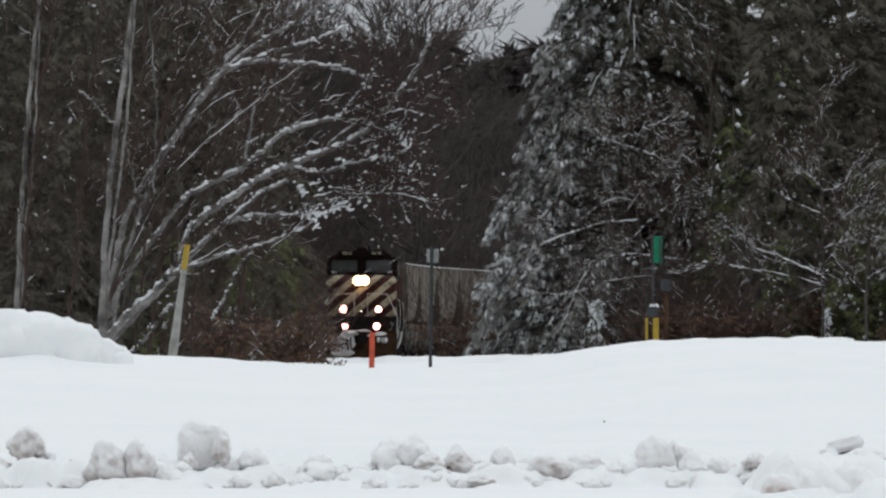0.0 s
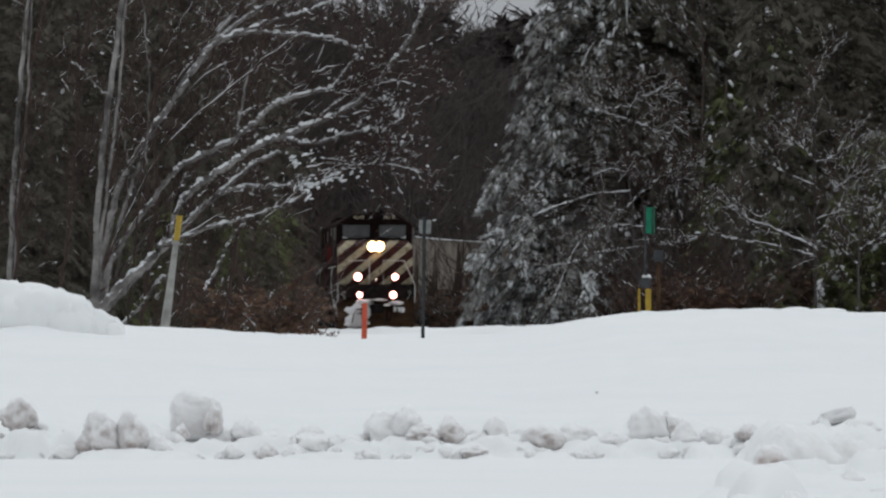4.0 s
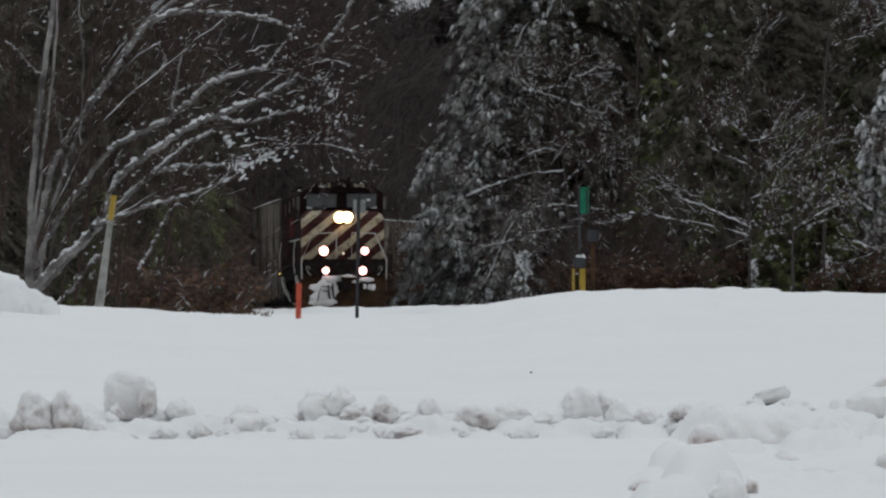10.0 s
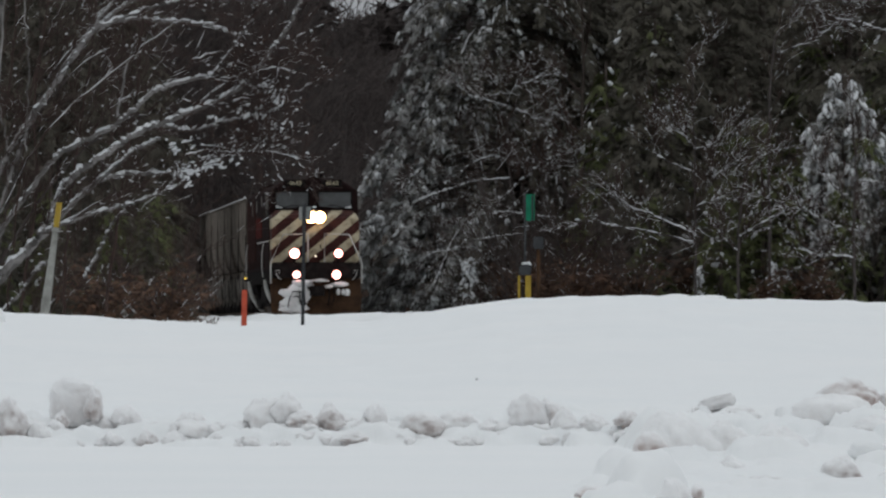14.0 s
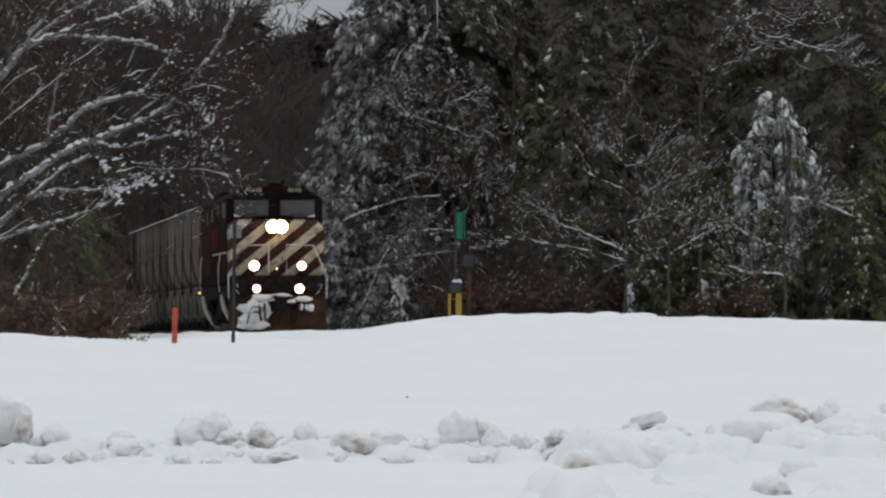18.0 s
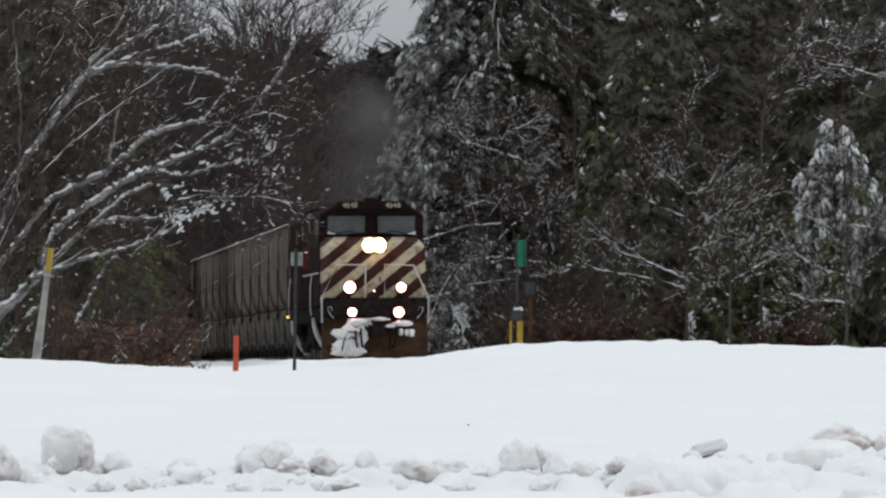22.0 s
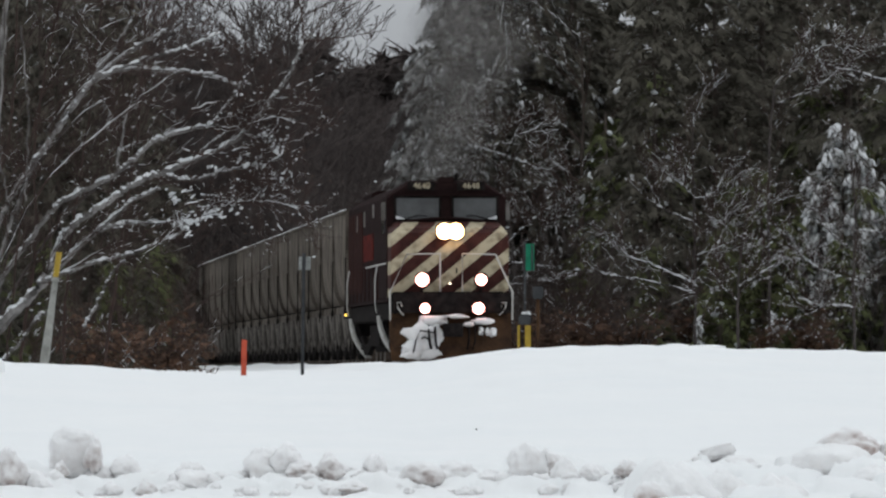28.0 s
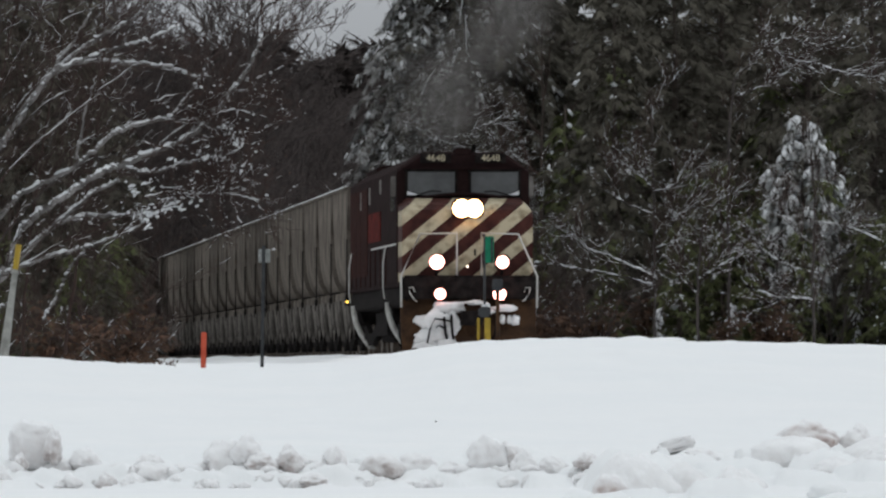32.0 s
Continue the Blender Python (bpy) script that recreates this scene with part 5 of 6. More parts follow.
    limb("limb", way((-13.3, 25.8, 186.3), (-11.2, 27.7, 186.3), (-7.8, 30.1, 186.3), (-5.3, 31.2, 186.3)), 0.022, 0.013, LIMB_BARK, t, 0.048, 15, 5, 0.7, 2, 0.006, 0.08, 0.03)
    limb("limb", way((-34.3, 42.2, 184.7), (-33.8, 36.0, 184.7), (-33.4, 32.2, 184.7), (-33.5, 26.0, 184.7), (-33.8, 20.8, 184.7)), 0.016, 0.015, LIMB_BARK, t, 0.000, 16, 3, 0.7, 2, 0.006, 0.08, 0.03)
    limb("limb", way((-37.4, 27.7, 185.5), (-36.4, 23.2, 185.5), (-35.9, 18.7, 185.5), (-37.1, 12.5, 185.5)), 0.019, 0.018, LIMB_BARK, t, 0.000, 17, 3, 0.7, 2, 0.006, 0.08, 0.03)
    limb("limb", way((-42.8, 33.2, 186.3), (-41.5, 32.2, 186.3), (-39.3, 29.8, 186.3), (-38.1, 28.9, 186.3)), 0.016, 0.018, LIMB_BARK, t, 0.024, 18, 3, 0.5, 2, 0.006, 0.08, 0.03)
    limb("limb", way((-0.9, 37.8, 184), (0.6, 40.5, 184), (2.6, 43.0, 184), (5.5, 45.5, 184)), 0.027, 0.009, LIMB_BARK, t, 0.0, 42, 9, 0.9, 1)
    limb("limb", way((0.4, 40.2, 184), (4.0, 40.6, 184), (8.5, 41.4, 183.5)), 0.02, 0.008, TWIG, t, 0.0, 52, 6, 0.8, 1)
    limb("limb", way((0.2, 39.8, 184), (0.0, 43.0, 184), (-0.8, 47.0, 183.5)), 0.025, 0.010, TWIG, t, 0.0, 53, 6, 0.8, 1)
    rng = random.Random(5)
    pad = Soup()
    for k in range(30):
        b = rng.uniform(-17, -2.5)
        e = 18.5 + (b + 14) * 0.5 + rng.uniform(-2.0, 5.5)
        c = np.array(at_range(b, e, 184.6 + rng.uniform(-0.6, 0.8)) - o)
        lie = rng.uniform(0.1, 1.1)
        for _ in range(rng.randint(2, 5)):
            q, l, tilt = rng.uniform(0.014, 0.040), rng.uniform(0.03, 0.11), lie + rng.gauss(0, 0.35)
            way_out = np.array([math.cos(tilt), rng.uniform(-.3, .3), math.sin(tilt)]) * l
            c2 = c + np.array([rng.gauss(0, 0.13), rng.gauss(0, 0.08), rng.gauss(0, 0.08)])
            pad.tube([c2 - way_out, c2 - way_out * 0.3 + np.array([0, 0, q * 0.4]), c2 + way_out * 0.4, c2 + way_out], [q * 0.4, q * rng.uniform(0.8, 1.4), q * rng.uniform(0.6, 1.1), q * 0.3], 5)
    part("snow_crust", pad.mesh("snow_crust", SHADED_SNOW), t, "pads of snow caught in the twigs", "stuff")
    rng = random.Random(31)
    for k in range(6):
        u, v = rng.uniform(0.0, 1.0), rng.uniform(0.55, 1.0)
        r = 185 + rng.uniform(-1.0, 3.5)
        top = (-4.0 - 20 * u + rng.uniform(-4, 4), 24 + 23 * u + rng.uniform(-3, 3))
        foot = (-42 + rng.uniform(-4, 6), 1.5)
        mid = (foot[0] + (top[0] - foot[0]) * (0.42 - 0.12 * u), foot[1] + (top[1] - foot[1]) * (0.56 + 0.04 * u))
        mid2 = (foot[0] + (top[0] - foot[0]) * 0.72, foot[1] + (top[1] - foot[1]) * 0.83)
        limb("limb", way((*foot, r), (*mid, r), (*mid2, r), (foot[0] + (top[0] - foot[0]) * v, foot[1] + (top[1] - foot[1]) * v, r)), rng.uniform(0.022, 0.05), 0.010, GREY_BARK if k % 2 else TWIG, t, 0.03, 100 + k, 10, 1.1, 2, 0.006, 0.1, 0.02)
    # fine dark twigs with a few withered leaves round the tips
    for k in range(12):
        b, e = rng.uniform(-15, -8), rng.uniform(17, 33)
        r = 184.5 + rng.uniform(-0.6, 1.2)
        limb("limb", way((b, e, r), (b + 4.0, e + rng.uniform(-0.8, 1.8), r), (b + 7.5, e + rng.uniform(-1.5, 3.0), r), (b + 10.5, e + rng.uniform(-3.5, 3.5), r)), 0.022, 0.007, TWIG, t, 0.03, 140 + k, 12, 0.7, 2, 0.006, 0.1, 0.04)
    leaf = Soup()
    for k in range(240):
        v, f = SPRAYS[rng.randrange(6)]
        c = at_range(rng.gauss(-5.0, 3.6), rng.gauss(24.0, 5.0), 184.5 + rng.uniform(-1, 1)) - o
        leaf.put((v * rng.uniform(0.03, 0.085)) @ rot_z(rng.uniform(0, 6.28)).T + np.array(c), f)
    part("dead_foliage", leaf.mesh("dead_foliage", DRY_LEAF, False), t, "few brown withered leaves", "stuff")
    for k in range(6):
        b = -50 + k * 5.2
        limb("stem", way((b, 1.0, 188 + k % 3), (b + 0.8 + k % 2, 15, 188 + k % 3), (b + 2.0 + k % 3, 30, 188.5), (b + 5.0, 47, 189)), 0.04, 0.015, TWIG, t, 0.015, 20 + k, 14, 1.4, 2)


def bowed_tree(seed, r, *lines):
    """A bowed or broken hardwood at the range r that leans out of the wood's edge; the first line is its trunk."""
    p = at_range(*lines[0][0], r)
    t = thing("bowed_tree", "bowed bare hardwood with ridges of snow on its limbs", "tree", "bowed trees at the wood's edge", Matrix.Translation((p.x, p.y, ground_z(p.x, p.y))))
    o = t.matrix_basis.translation
    for i, line in enumerate(lines):
        limb("trunk" if i == 0 else "limb", [at_range(*q, r) - o for q in line], 0.055 if i == 0 else 0.026, 0.012, GREY_BARK, t, 0.025 if i == 0 else 0.058, seed * 10 + i, 20 if i == 0 else 13, 1.1, 2, 0.007, 0.5 if seed in (1, 3, 4) else 0.35, 0.05)


def birch(b, top, r0, seed, y):
    base = at_range(b, 0.5, y)
    t = thing("birch", "pale-barked birch standing at the edge of the woods", "tree", "birches", Matrix.Translation((base.x, base.y, ground_z(base.x, base.y))))
    o = t.matrix_basis.translation
    limb("trunk", [Vector((0, 0, -0.5)), at_range(b + (top - b) * 0.15, 14, y) - o, at_range(b + (top - b) * 0.5, 30, y) - o, at_range(top, 48, y) - o], r0, r0 * 0.6, PALE_BARK, t, 0.0, seed, 9, 1.8)
    limb("stem", [Vector((0.1, 0.2, -0.5)), at_range(b + 0.5 + (top - b) * 0.15, 12, y) - o, at_range(b + 0.75 + (top - b) * 0.5, 27, y) - o, at_range(b + 0.3 + (top - b) * 0.85, 42, y) - o], r0 * 0.55, r0 * 0.3, PALE_BARK, t, 0.02, seed + 5, 10, 1.4)
    return t


leaning_tree()
bowed_tree(1, 272,
           ((67.5, 0.8), (67.3, 11.2), (67.5, 20.2), (66.8, 28.4)),
           ((68.7, 9.0), (68.0, 10.8), (66.8, 11.2), (64.4, 11.9), (62.3, 13.0), (60.6, 14.4)),
           ((67.3, 14.6), (65.5, 16.0), (64.1, 17.3), (62.7, 18.4)),
           ((67.4, 17.1), (69.2, 17.1), (71.7, 16.6), (74.1, 15.7), (75.8, 15.0)),
           ((67.3, 7.7), (65.1, 8.0), (63.0, 8.1), (61.0, 8.8)))
bowed_tree(2, 276,
           ((57.2, 0.8), (57.0, 18.1), (57.5, 33.3), (59.7, 36.8), (61.8, 40.8)),
           ((59.6, 36.6), (61.7, 38.4), (64.1, 39.7), (66.1, 39.3), (68.2, 38.6)),
           ((61.8, 38.8), (63.2, 37.9), (65.1, 37.1), (67.5, 35.9)),
           ((65.1, 37.0), (68.6, 36.3), (71.3, 35.5), (74.1, 35.0), (76.1, 34.6)),
           ((58.3, 32.7), (61.0, 33.9), (62.7, 34.9), (64.3, 35.5)))
bowed_tree(3, 278,
           ((48.0, 0.8), (47.9, 13.3), (47.8, 23.6), (47.5, 32.6)),
           ((47.9, 21.1), (49.9, 21.5), (51.0, 22.8), (51.9, 24.6)),
           ((47.9, 13.8), (49.9, 14.7), (52.1, 15.0)),
           ((47.8, 21.2), (46.5, 22.6), (45.1, 23.9)),
           ((47.9, 15.9), (50.3, 17.7), (51.7, 18.6)),
           ((48.0, 10.5), (43.0, 12.9), (40.3, 13.7), (38.9, 14.9), (37.2, 16.4)),
           ((48.0, 9.5), (41.7, 11.1), (39.6, 11.3), (36.8, 11.9), (33.4, 12.4)),
           ((47.9, 18.1), (43.7, 20.0), (42.7, 21.9), (42.0, 23.5)))
bowed_tree(4, 274,
           ((53.4, 0.8), (53.2, 9.8), (54.1, 17.7), (55.6, 19.7), (57.7, 20.8)),
           ((53.3, 10.2), (54.1, 10.8), (56.5, 12.2), (59.0, 13.5)),
           ((53.2, 8.4), (51.7, 9.8), (50.3, 9.7)))
bowed_tree(5, 286,
           ((32.0, 0.8), (31.4, 8.4), (29.9, 14.6), (28.9, 18.9)),
           ((23.7, 14.3), (25.4, 15.9), (26.5, 17.1), (27.7, 17.9), (28.9, 19.1), (30.3, 20.0), (32.8, 21.0)),
           ((29.6, 17.1), (30.5, 18.5), (32.3, 19.1)),
           ((31.2, 10.5), (26.8, 11.5), (24.8, 9.8), (22.7, 8.4), (21.5, 7.4), (20.4, 6.4), (19.4, 3.9)),
           ((30.6, 12.6), (27.9, 12.9), (25.1, 13.3), (22.7, 13.1), (18.9, 12.6)),
           ((31.0, 8.4), (26.8, 10.5), (20.4, 9.7), (18.9, 8.9), (16.8, 8.5), (14.4, 8.4)))
bowed_tree(6, 292,
           ((26.5, 0.8), (25.8, 13.3), (25.1, 20.2), (24.8, 28.1)),
           ((25.4, 17.4), (21.0, 17.1), (18.9, 16.4), (16.1, 15.6), (13.0, 14.2)),
           ((25.3, 18.8), (24.4, 19.9), (22.3, 20.0), (19.6, 18.9)),
           ((25.0, 26.7), (25.8, 28.4), (27.5, 29.1), (29.4, 30.2)),
           ((25.0, 26.0), (27.5, 25.3), (29.2, 23.9), (30.8, 22.1)),
           ((24.9, 26.2), (22.0, 27.1), (20.6, 27.4), (18.9, 28.8)),
           ((24.8, 27.6), (24.1, 27.9), (23.2, 27.3)))
birch(-40.4, -35.8, 0.085, 61, 184)
birch(-50.6, -47.6, 0.07, 62, 190)

# ---- posts, switch stand ----
YELLOW = material("yellow_paint", (0.27, 0.18, 0.02), (0.44, 0.30, 0.033), 0.5, 5.0, 30.0, 0.1)
ORANGE = material("orange_paint", (0.42, 0.062, 0.03), (0.58, 0.10, 0.05), 0.5, 5.0, 30.0, 0.1)
GREEN = material("green_enamel", (0.0, 0.16, 0.085), (0.005, 0.25, 0.13), 0.4, 5.0, 30.0, 0.1)
GREYPOST = material("grey_plastic", (0.20, 0.20, 0.185), (0.36, 0.36, 0.335), 0.6, 5.0, 30.0, 0.1)
DARKPOST = material("dark_steel_post", (0.02, 0.022, 0.025), (0.05, 0.052, 0.055), 0.6, 5.0, 30.0, 0.2)
PLATE = material("faded_plate", (0.12, 0.13, 0.125), (0.34, 0.35, 0.34), 0.6, 7.0, 30.0, 0.1)


def upright(x, y, lean_x=0.0, lean_y=0.0):
    return Matrix.Translation((x, y, ground_z(x, y))) @ Matrix.Rotation(radians(lean_x), 4, "Y") @ Matrix.Rotation(radians(lean_y), 4, "X")


def posts():
    t = thing("marker_post", "grey marker post with a yellow top leaning in the snow", "post", at=upright(-4.72, 150, 7.5))
    s = Soup()
    s.tube([(0, 0, -0.5), (0, 0, 0.2), (0, 0, 1.1), (0, 0, 1.62)], [0.088, 0.084, 0.060, 0.052], 12)
    part("shaft", s.mesh("shaft", GREYPOST), t)
    part("cap", rod_mesh("cap", YELLOW, [(0, 0, 1.60), (0, 0, 2.03), (0, 0, 2.06)], 0.055, 12), t, "yellow sleeve")
    part("band", rod_mesh("band", GREYPOST, [(0, 0, 1.52), (0, 0, 1.58)], 0.072, 12), t)
    t = thing("sign_post", "dark steel post with a small pale plate", "post", at=upright(0.0, 150.5, 0.8))
    part("shaft", loft("shaft", DARKPOST, [[(-0.032, -0.02, z), (-0.012, 0.02, z), (0.012, 0.02, z), (0.032, -0.02, z), (0.016, -0.005, z), (-0.016, -0.005, z)] for z in (-0.5, 2.23)]), t)
    part("plate", box_mesh("plate", PLATE, -0.095, 0.125, 0.022, 0.032, 1.92, 2.17, bev=0.003), t, "small faded plate")
    t = thing("stake", "short orange stake in the snow", "stake", at=upright(-1.07, 149.5, 1.0))
    part("shaft", box_mesh("shaft", ORANGE, -0.05, 0.05, -0.02, 0.02, -0.4, 0.66, bev=0.01), t)
    # switch stand with its target
    t = thing("switch_stand", "black switch stand with a green target on yellow legs", "switch stand", at=upright(4.51, 166))
    z0 = -t.matrix_basis.translation.z + EYE.z
    part("base", box_mesh("base", DARKPOST, -0.12, 0.12, -0.12, 0.12, z0 + 0.93, z0 + 1.14, bev=0.03), t)
    part("spindle", rod_mesh("spindle", DARKPOST, [(0, 0, z0 + 1.1), (0, 0, z0 + 2.62)], 0.022), t)
    part("target", box_mesh("target", GREEN, -0.02, 0.19, -0.012, 0.012, z0 + 2.03, z0 + 2.57, bev=0.01), t, "green target blade")
    part("cross_target", box_mesh("cross_target", DARKPOST, 0.13, 0.16, -0.25, 0.25, z0 + 2.03, z0 + 2.55, bev=0.01), t)
    for x in (-0.12, 0.06):
        part("leg", box_mesh("leg", YELLOW, x - (0.03 if x < 0 else 0.06), x + (0.02 if x < 0 else 0.06), -0.06, 0.06, -0.3, z0 + 0.92, bev=0.01), t, "yellow leg")
    part("snow_cap", snow_strip([(-0.05, 0, z0 + 1.16), (0.1, 0, z0 + 1.16)], 0.05, 8), t)
    t = thing("relay_box", "dark box on a rusty pipe beside the switch stand", "signal box", at=upright(4.92, 171))
    z0 = -t.matrix_basis.translation.z + EYE.z
    part("pipe", rod_mesh("pipe", RUSTY, [(0, 0, -0.3), (0, 0, z0 + 1.5)], 0.04), t)
    part("box", box_mesh("box", DARKPOST, -0.11, 0.11, -0.08, 0.08, z0 + 1.50, z0 + 1.76, bev=0.02), t)


posts()


# ---- ploughed clods along the road ----
def clods():
    count = itertools.count()

    def lump(seed, w, d, h, shape):
        """An eroded lump of snow; shape 1 is a broken block, 2 a smooth hump."""
        bm = bmesh.new()
        bmesh.ops.create_icosphere(bm, subdivisions=4, radius=1)
        off = Vector((seed * 5.3, seed * 2.1, seed * 3.7))
        rough, crumb, fine = ((0.32, 0.18, 0.06), (0.16, 0.16, 0.07), (0.16, 0.08, 0.04), (0.26, 0.10, 0.05))[shape]
        pts = []
        for q in bm.verts:
            c = q.co.copy()
            if shape == 1:
                c = Vector([math.copysign(abs(a) ** 0.6, a) for a in c])
            r = 1 + rough * noise.fractal(q.co * 1.15 + off, 1.0, 2.0, 3) + crumb * (0.42 - noise.voronoi(q.co * 2.1 + off)[0][0]) + fine * noise.fractal(q.co * 5.5 + off, 0.8, 2.0, 4)
            c *= r
            if shape == 0:
                c.x, c.y = c.x * (1.0 - 0.34 * c.z), c.y * (1.0 - 0.34 * c.z)
            pts.append(c)
        size = [max(p[i] for p in pts) - min(p[i] for p in pts) for i in range(3)]
        for q, p in zip(bm.verts, pts):
            q.co = Vector((p.x * w / size[0], p.y * d / size[1], p.z * h / size[2]))
        return bm

    def clod(b, top, low, wide, dirty=0, y=92.8, deep=0.9, shape=0):
        """A clod by the bearing of its middle, its top and foot below the horizon and its width, in milliradians."""
        w, h = wide * y / 1000, (low - top) * y / 1000
        bm = lump(next(count), w, w * deep, h, 2 if dirty == 2 and not shape else shape)
        o = new("snow_clod", from_bm(bm, "snow_clod", (CLOD_SNOW, DIRTY_SHADED_SNOW, SNOW, STAINED_SHADED_SNOW, HEAP_SNOW)[dirty], True))
        o.location = (b * y / 1000, y, EYE.z - (low + top) * y / 2000)
        tagged(o, "gritty chunk of ploughed snow with shade painted on its sides" if dirty in (1, 3) else "smooth soft hump of white snow" if dirty in (2, 4) else "rounded white chunk of ploughed snow", "snow clod", "ploughed snow clods")

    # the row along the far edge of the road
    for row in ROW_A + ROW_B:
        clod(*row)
    clod(-25.4, 7.8, 12.7, 2.5, 1, 92.65, 1.2)
    clod(-29.4, 10.8, 13.4, 2.1, 1, 92.6, 1.0)
    rng = random.Random(15)
    for b in np.arange(-53, 41, 1.6):
        w, low = rng.uniform(1.6, 4.4), rng.uniform(14.0, 15.2)
        clod(b + rng.uniform(-0.9, 0.9), low - min(w, 3.6) * rng.uniform(0.65, 0.95), low, w, rng.choice((0, 0, 2)), 92.78 + rng.uniform(-0.12, 0.3), 0.9, rng.choice((0, 3)))
    # foot of the row; grey-sided snow paints the shade of its front
    for b in np.arange(-54, 36, 2.1):
        w = rng.uniform(1.6, 3.8)
        clod(b + rng.uniform(-0.9, 0.9), 15.3 - w * rng.uniform(0.4, 0.6), 15.9, w, rng.choice((0, 0, 4)), 91.95 + rng.uniform(-0.08, 0.12), 0.9, rng.choice((0, 3)))
    for row in ((66.6, 6.6, 11.4, 8.8, 3, 92.8, 0.8, 0), (72.8, 7.2, 11.0, 4.2, 0), (75.8, 8.9, 15.5, 12.5, 4, 88.5, 1.0, 2), (64.9, 8.9, 13.6, 10.4, 4, 88.6, 1.0, 2), (81.5, 7.0, 12.0, 6.0, 0)):
        clod(*row)
    for row in ((45.0, 10.5, 20.8, 12.6, 4, 76.6, 1.2), (51.5, 11.8, 19.0, 9.0, 4, 77.6, 1.2), (57.8, 12.2, 18.6, 8.4, 4, 78.6, 1.2), (70.2, 11.2, 14.8, 6.4, 0, 83.8), (75.2, 10.4, 14.6, 6.4, 0, 84.0)):
        clod(*row)
    for row in ((51.8, 16.6, 20.6, 6.4, 4, 73.0, 1.1), (69.0, 14.4, 17.4, 5.0, 2, 75.0), (53.4, 18.6, 21.6, 5.0, 2, 70.0)):
        clod(*row)
    clod(45.2, 19.0, 25.0, 5.8, 0, 60.0, 0.9)
    # dark crevice beside the lobe, its shade painted as a gritty chunk
    clod(48.2, 19.8, 22.4, 1.8, 1, 61.8, 1.0, 2)
    # brown stain and painted shade of the undercut at the heap's foot
    clod(35.2, 20.0, 22.6, 4.3, 3, 62.6, 0.8, 2)
    clod(42.4, 13.6, 18.8, 4.6, 3, 75.3, 0.9, 2)
    clod(65.8, 16.4, 22.0, 6.6, 1, 70.5)
    for row in ((56.4, 18.6, 22.0, 7.4, 4, 67.0, 1.0), (73.0, 17.4, 21.6, 8.0, 4, 69.0, 1.0)):
        clod(*row)
    for b, top, low, wide in ((-50.9, -7.1, 0.6, 8.3), (-47.1, -6.2, 0.7, 7.6), (-43.6, -5.4, 0.7, 5.5), (-41.5, -4.0, 0.7, 3.9), (-39.3, -3.1, 0.7, 3.3), (-37.8, -2.0, 0.9, 3.0), (-49.1, -4.6, 0.9, 4.8), (-45.3, -3.1, 1.1, 4.8)):
        clod(b, top, low + 2.2, wide * 1.25, 2, 136.4, 0.9, 3)
    # bumps on the crest of the bank
    for b, top, low, wide in ((37.7, -3.13, -2.2, 5.0), (45.6, -3.33, -2.2, 4.4), (49.2, -3.18, -2.2, 5.6), (30.0, -2.28, -1.2, 4.6), (66.0, -2.58, -1.6, 6.0), (57.2, -2.83, -1.9, 2.6), (73.5, -2.38, -1.4, 5.0)):
        clod(b, top, low, wide, 2, 150.0)
    bm = bmesh.new()
    box(bm, -0.21, 0.21, -0.14, 0.14, -0.07, 0.07, 0.03)
    bmesh.ops.subdivide_edges(bm, edges=bm.edges, cuts=2)
    for q in bm.verts:
        q.co += noise.noise_vector(q.co * 6) * 0.03
    o = new("snow_slab", from_bm(bm, "snow_slab", CLOD_SNOW, True))
    o.matrix_basis = pose(4.74, 93.8, EYE.z - 0.0100 * 93.8, 0, -14, 8)
    tagged(o, "tilted grey slab of broken snow crust", "snow clod", "ploughed snow clods")
    # fine crumbs
    grains = [ball(2, 0.5, 300 + i, freq=1.4) for i in range(7)]
    rng = random.Random(9)
    s = Soup()
    for i in range(60):
        x, y = rng.uniform(-6.3, 5.2) if i < 40 else rng.uniform(3.0, 7.4), 92.05 + abs(rng.gauss(0, 0.55))
        v, f = grains[rng.randrange(7)]
        r = 0.03 + 0.13 * rng.random() ** 2
        s.put((v * np.array([r * 1.3, r, r * 0.85])) @ rot_z(rng.uniform(-3, 3)).T + np.array([x, y, ground_z(x, y) - r * 0.3]), f)
    tagged(new("snow_crumbs", s.mesh("snow_crumbs", CLOD_SNOW)), "small crumbs of broken snow along the bank", "snow", kind="stuff")
    t = new("twig", rod_mesh("twig", TWIG, [(0, 0, -0.05), (0.004, 0, 0.012), (0.0, 0, 0.022)], 0.011, 5))
    t.location = (2.29, 108, ground_z(2.29, 108))
    tagged(t, "tip of a dark twig poking out of the snow", "twig")


clods()


def weed(x, y, seed, height):
    """A tuft of dry stalks."""
    rng = random.Random(seed)
    s = Soup()
    for i in range(9):
        a, l = rng.uniform(-0.5, 0.5), height * rng.uniform(0.5, 1.1)
        p = np.array([rng.uniform(-0.12, 0.12), rng.uniform(-0.05, 0.05), -0.04])
        s.tube([p, p + np.array([a * l * 0.4, 0, l * 0.6]), p + np.array([a * l, 0, l])], [0.009, 0.007, 0.004], 4)
        if rng.random() < 0.5:
            s.tube([p + np.array([a * l, 0, l]), p + np.array([a * l + 0.02, 0, l + 0.05])], [0.018, 0.008], 4)
    o = new("weed", s.mesh("weed", DRY_LEAF))
    o.location = (x, y, ground_z(x, y))
    tagged(o, "dry brown weed stalks poking through the snow", "weed", "weeds on the bank")


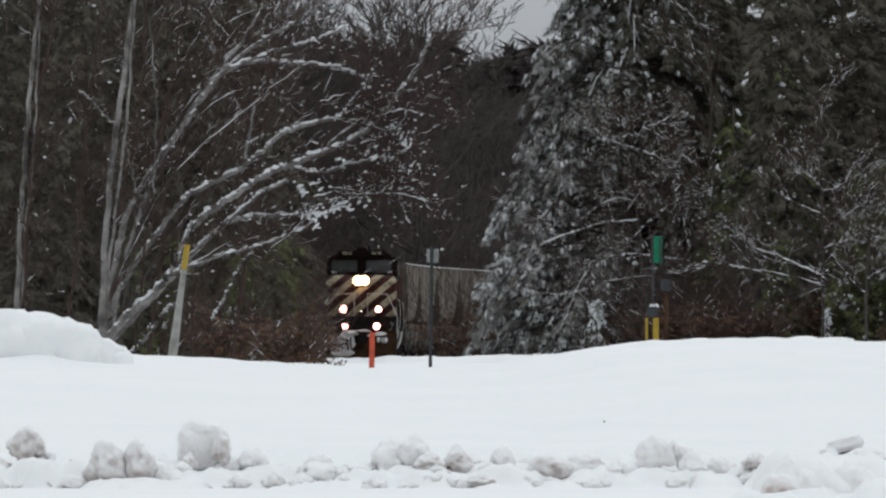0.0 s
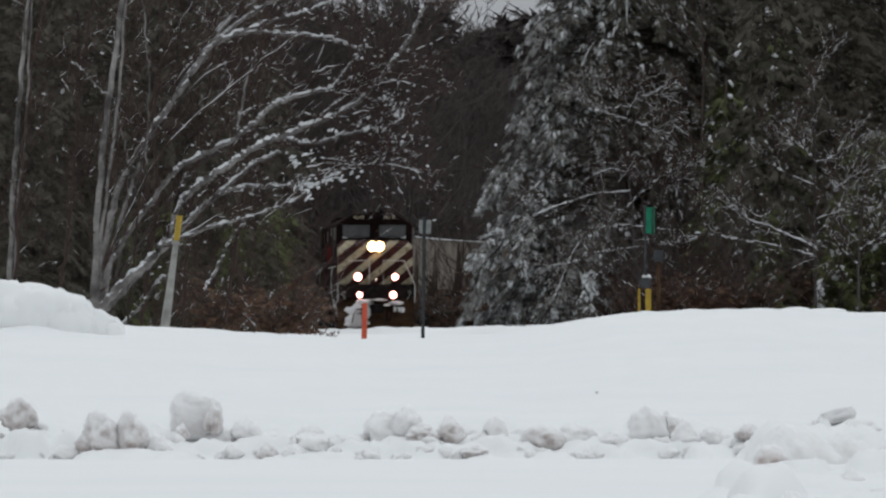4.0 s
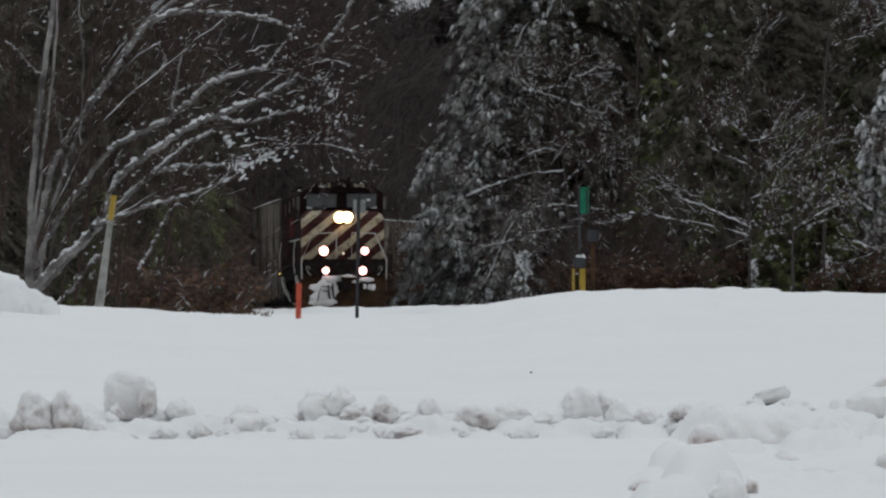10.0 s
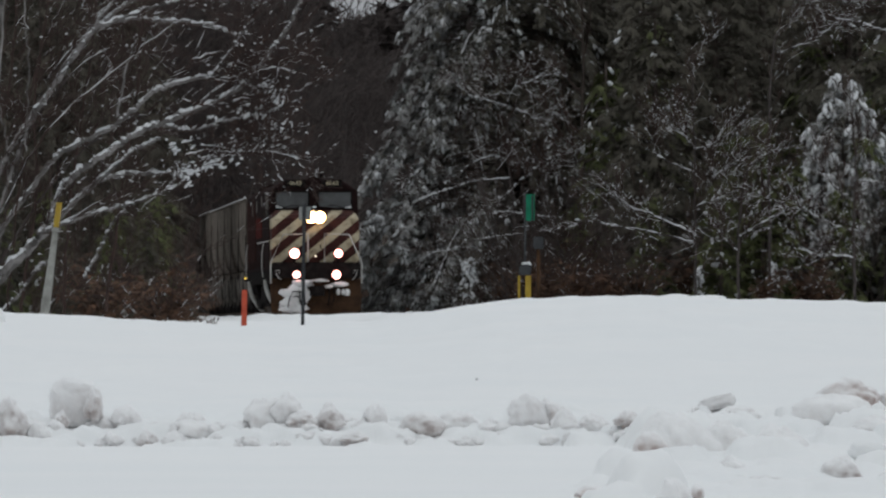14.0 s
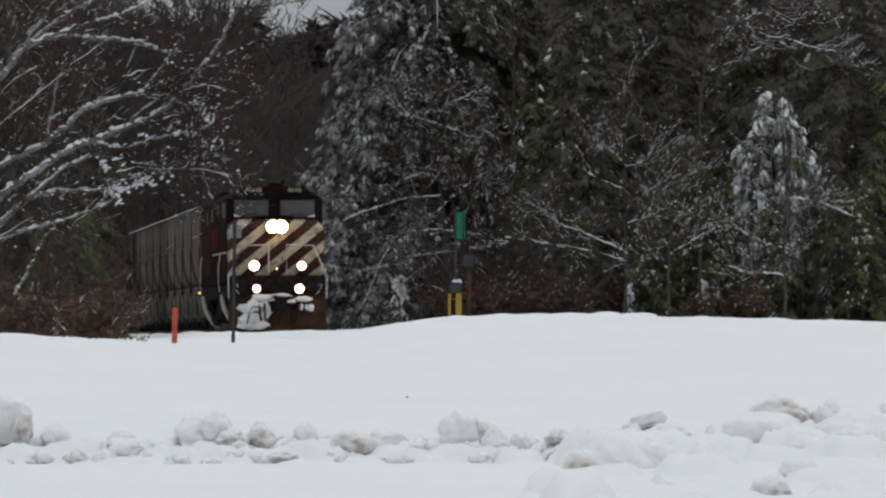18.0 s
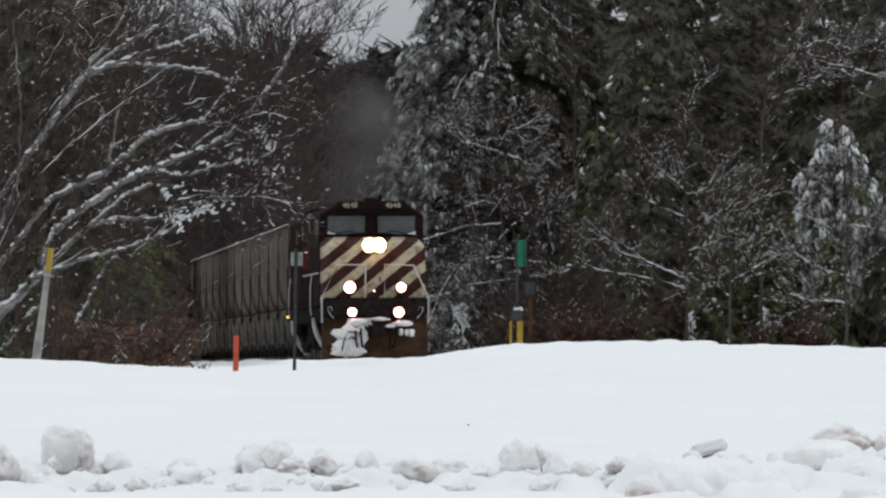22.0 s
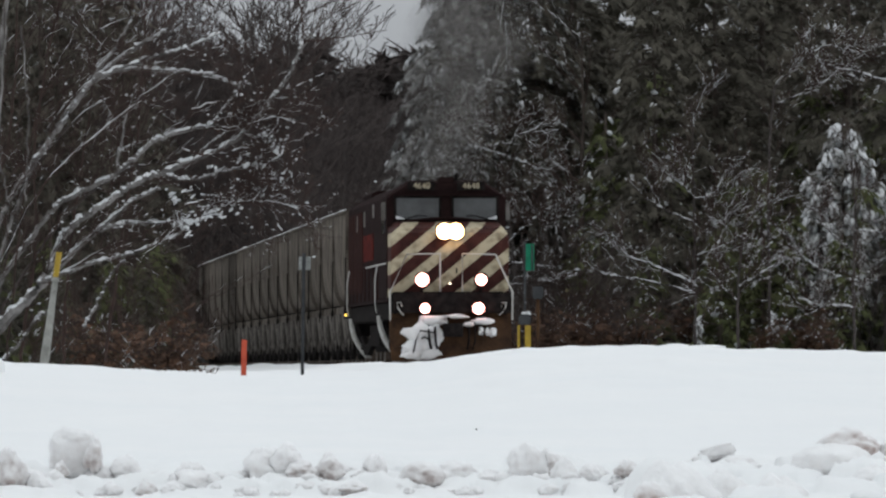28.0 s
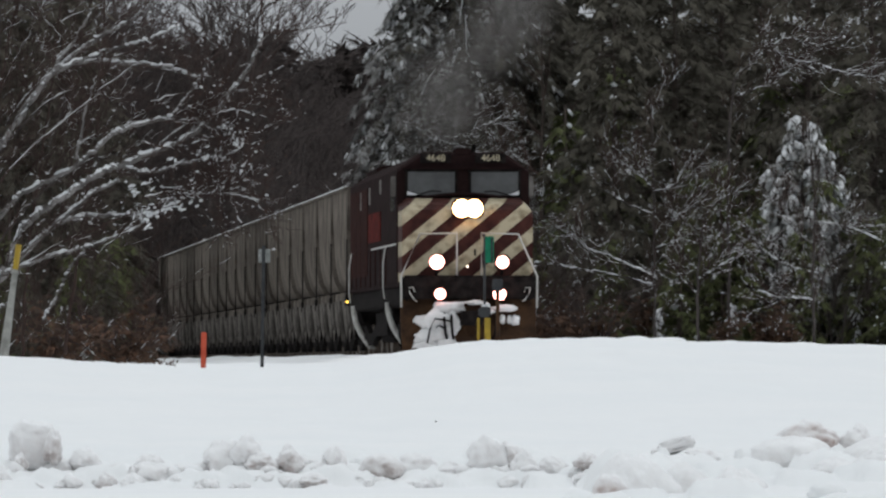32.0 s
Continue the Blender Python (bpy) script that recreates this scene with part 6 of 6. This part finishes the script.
for i, (x, h) in enumerate(((-2.62, 0.14), (-2.35, 0.22), (-2.12, 0.26), (-1.95, 0.18), (-1.70, 0.13), (-3.1, 0.2), (-4.0, 0.22), (-3.6, 0.15))):
    weed(x, 151.5, i, h)


# ---- exhaust smoke ----
def smoke_material():
    """Thin grey smoke that fades out from the puff's axis to its rim."""
    m = bpy.data.materials.new("diesel_smoke")
    m.use_nodes = True
    n, l = m.node_tree.nodes, m.node_tree.links
    n.remove(n["Principled BSDF"])
    dif, clear, mix = n.new("ShaderNodeBsdfDiffuse"), n.new("ShaderNodeBsdfTransparent"), n.new("ShaderNodeMixShader")
    dif.inputs["Color"].default_value = (0.145, 0.136, 0.13, 1)
    co, flat, ln = n.new("ShaderNodeTexCoord"), n.new("ShaderNodeVectorMath"), n.new("ShaderNodeVectorMath")
    flat.operation, ln.operation = "MULTIPLY", "LENGTH"
    flat.inputs[1].default_value = (1, 0, 1)
    l.new(co.outputs["Object"], flat.inputs[0])
    l.new(flat.outputs["Vector"], ln.inputs[0])
    fade = n.new("ShaderNodeMapRange")
    fade.interpolation_type = "SMOOTHSTEP"
    fade.inputs["From Min"].default_value, fade.inputs["From Max"].default_value = 1.5, 0.1
    fade.inputs["To Min"].default_value, fade.inputs["To Max"].default_value = 0.0, 0.95
    l.new(ln.outputs["Value"], fade.inputs["Value"])
    nz = n.new("ShaderNodeTexNoise")
    nz.inputs["Scale"].default_value, nz.inputs["Detail"].default_value = 1.1, 4
    l.new(co.outputs["Object"], nz.inputs["Vector"])
    mul = n.new("ShaderNodeMath")
    mul.operation = "MULTIPLY"
    l.new(fade.outputs[0], mul.inputs[0])
    l.new(nz.outputs["Fac"], mul.inputs[1])
    l.new(mul.outputs[0], mix.inputs[0])
    l.new(clear.outputs[0], mix.inputs[1])
    l.new(dif.outputs[0], mix.inputs[2])
    l.new(mix.outputs[0], n["Material Output"].inputs["Surface"])
    return m


SMOKE = smoke_material()
PUFFS = []
for i in range(18):
    start = 18.8 + i * 0.72
    kind = i % 4
    if i < 4:
        v, f = ball(3, 0.25, 200 + i)
        s = Soup()
        s.put(v * np.array([1.5, 1.5, 1.7]), [q for q in f if sum(v[j][1] for j in q) < 0.25])
        me = s.mesh("smoke_puff", SMOKE)
    else:
        me = PUFFS[kind][0].data
    PUFFS.append((tagged(new("smoke_puff", me), "thin puff of grey diesel smoke over the engine", "smoke", "puffs of exhaust smoke"), start))


# ---- what moves ----
def motions():
    times = [i * 1.0 for i in range(33)]
    walk(ENGINE, [(t, on_track(head(t), 4.6, 17.6)) for t in times])
    for i, car in enumerate(CARS):
        off = 22.6 + i * CAR_LEN
        walk(car, [(t, on_track(head(t) + off, 1.55, CAR_LEN - 1.55)) for t in times])
    rng = random.Random(4)
    for puff, start in PUFFS:
        dx, dy, up = rng.uniform(-0.9, 0.9), rng.uniform(-0.5, 0.5), rng.uniform(0.5, 1.1)
        rows = []
        for t in sorted(set(times + [start])):
            q = on_track(head(min(t, start)), 4.6, 17.6) @ Vector((0, 11.7, 3.2))
            a = max(t - start, 0)
            q += Vector((dx * min(a, 5) * 0.35 + 0.55 * a, dy * a - 0.6 * a, 2.6 * (1 - math.exp(-a)) + up * a))
            rows.append((t, Matrix.Translation(q)))
        walk(puff, rows)
    for w, r in WHEELS:
        y, rows, n = w.location.y, [], 300
        for i in range(n + 1):
            t = LONG * i / n
            a = (head(t) - head(0)) / r
            rows.append((t, Matrix.Translation((0, y, r)) @ Matrix.Rotation(-a, 4, "X")))
        walk(w, rows)


motions()
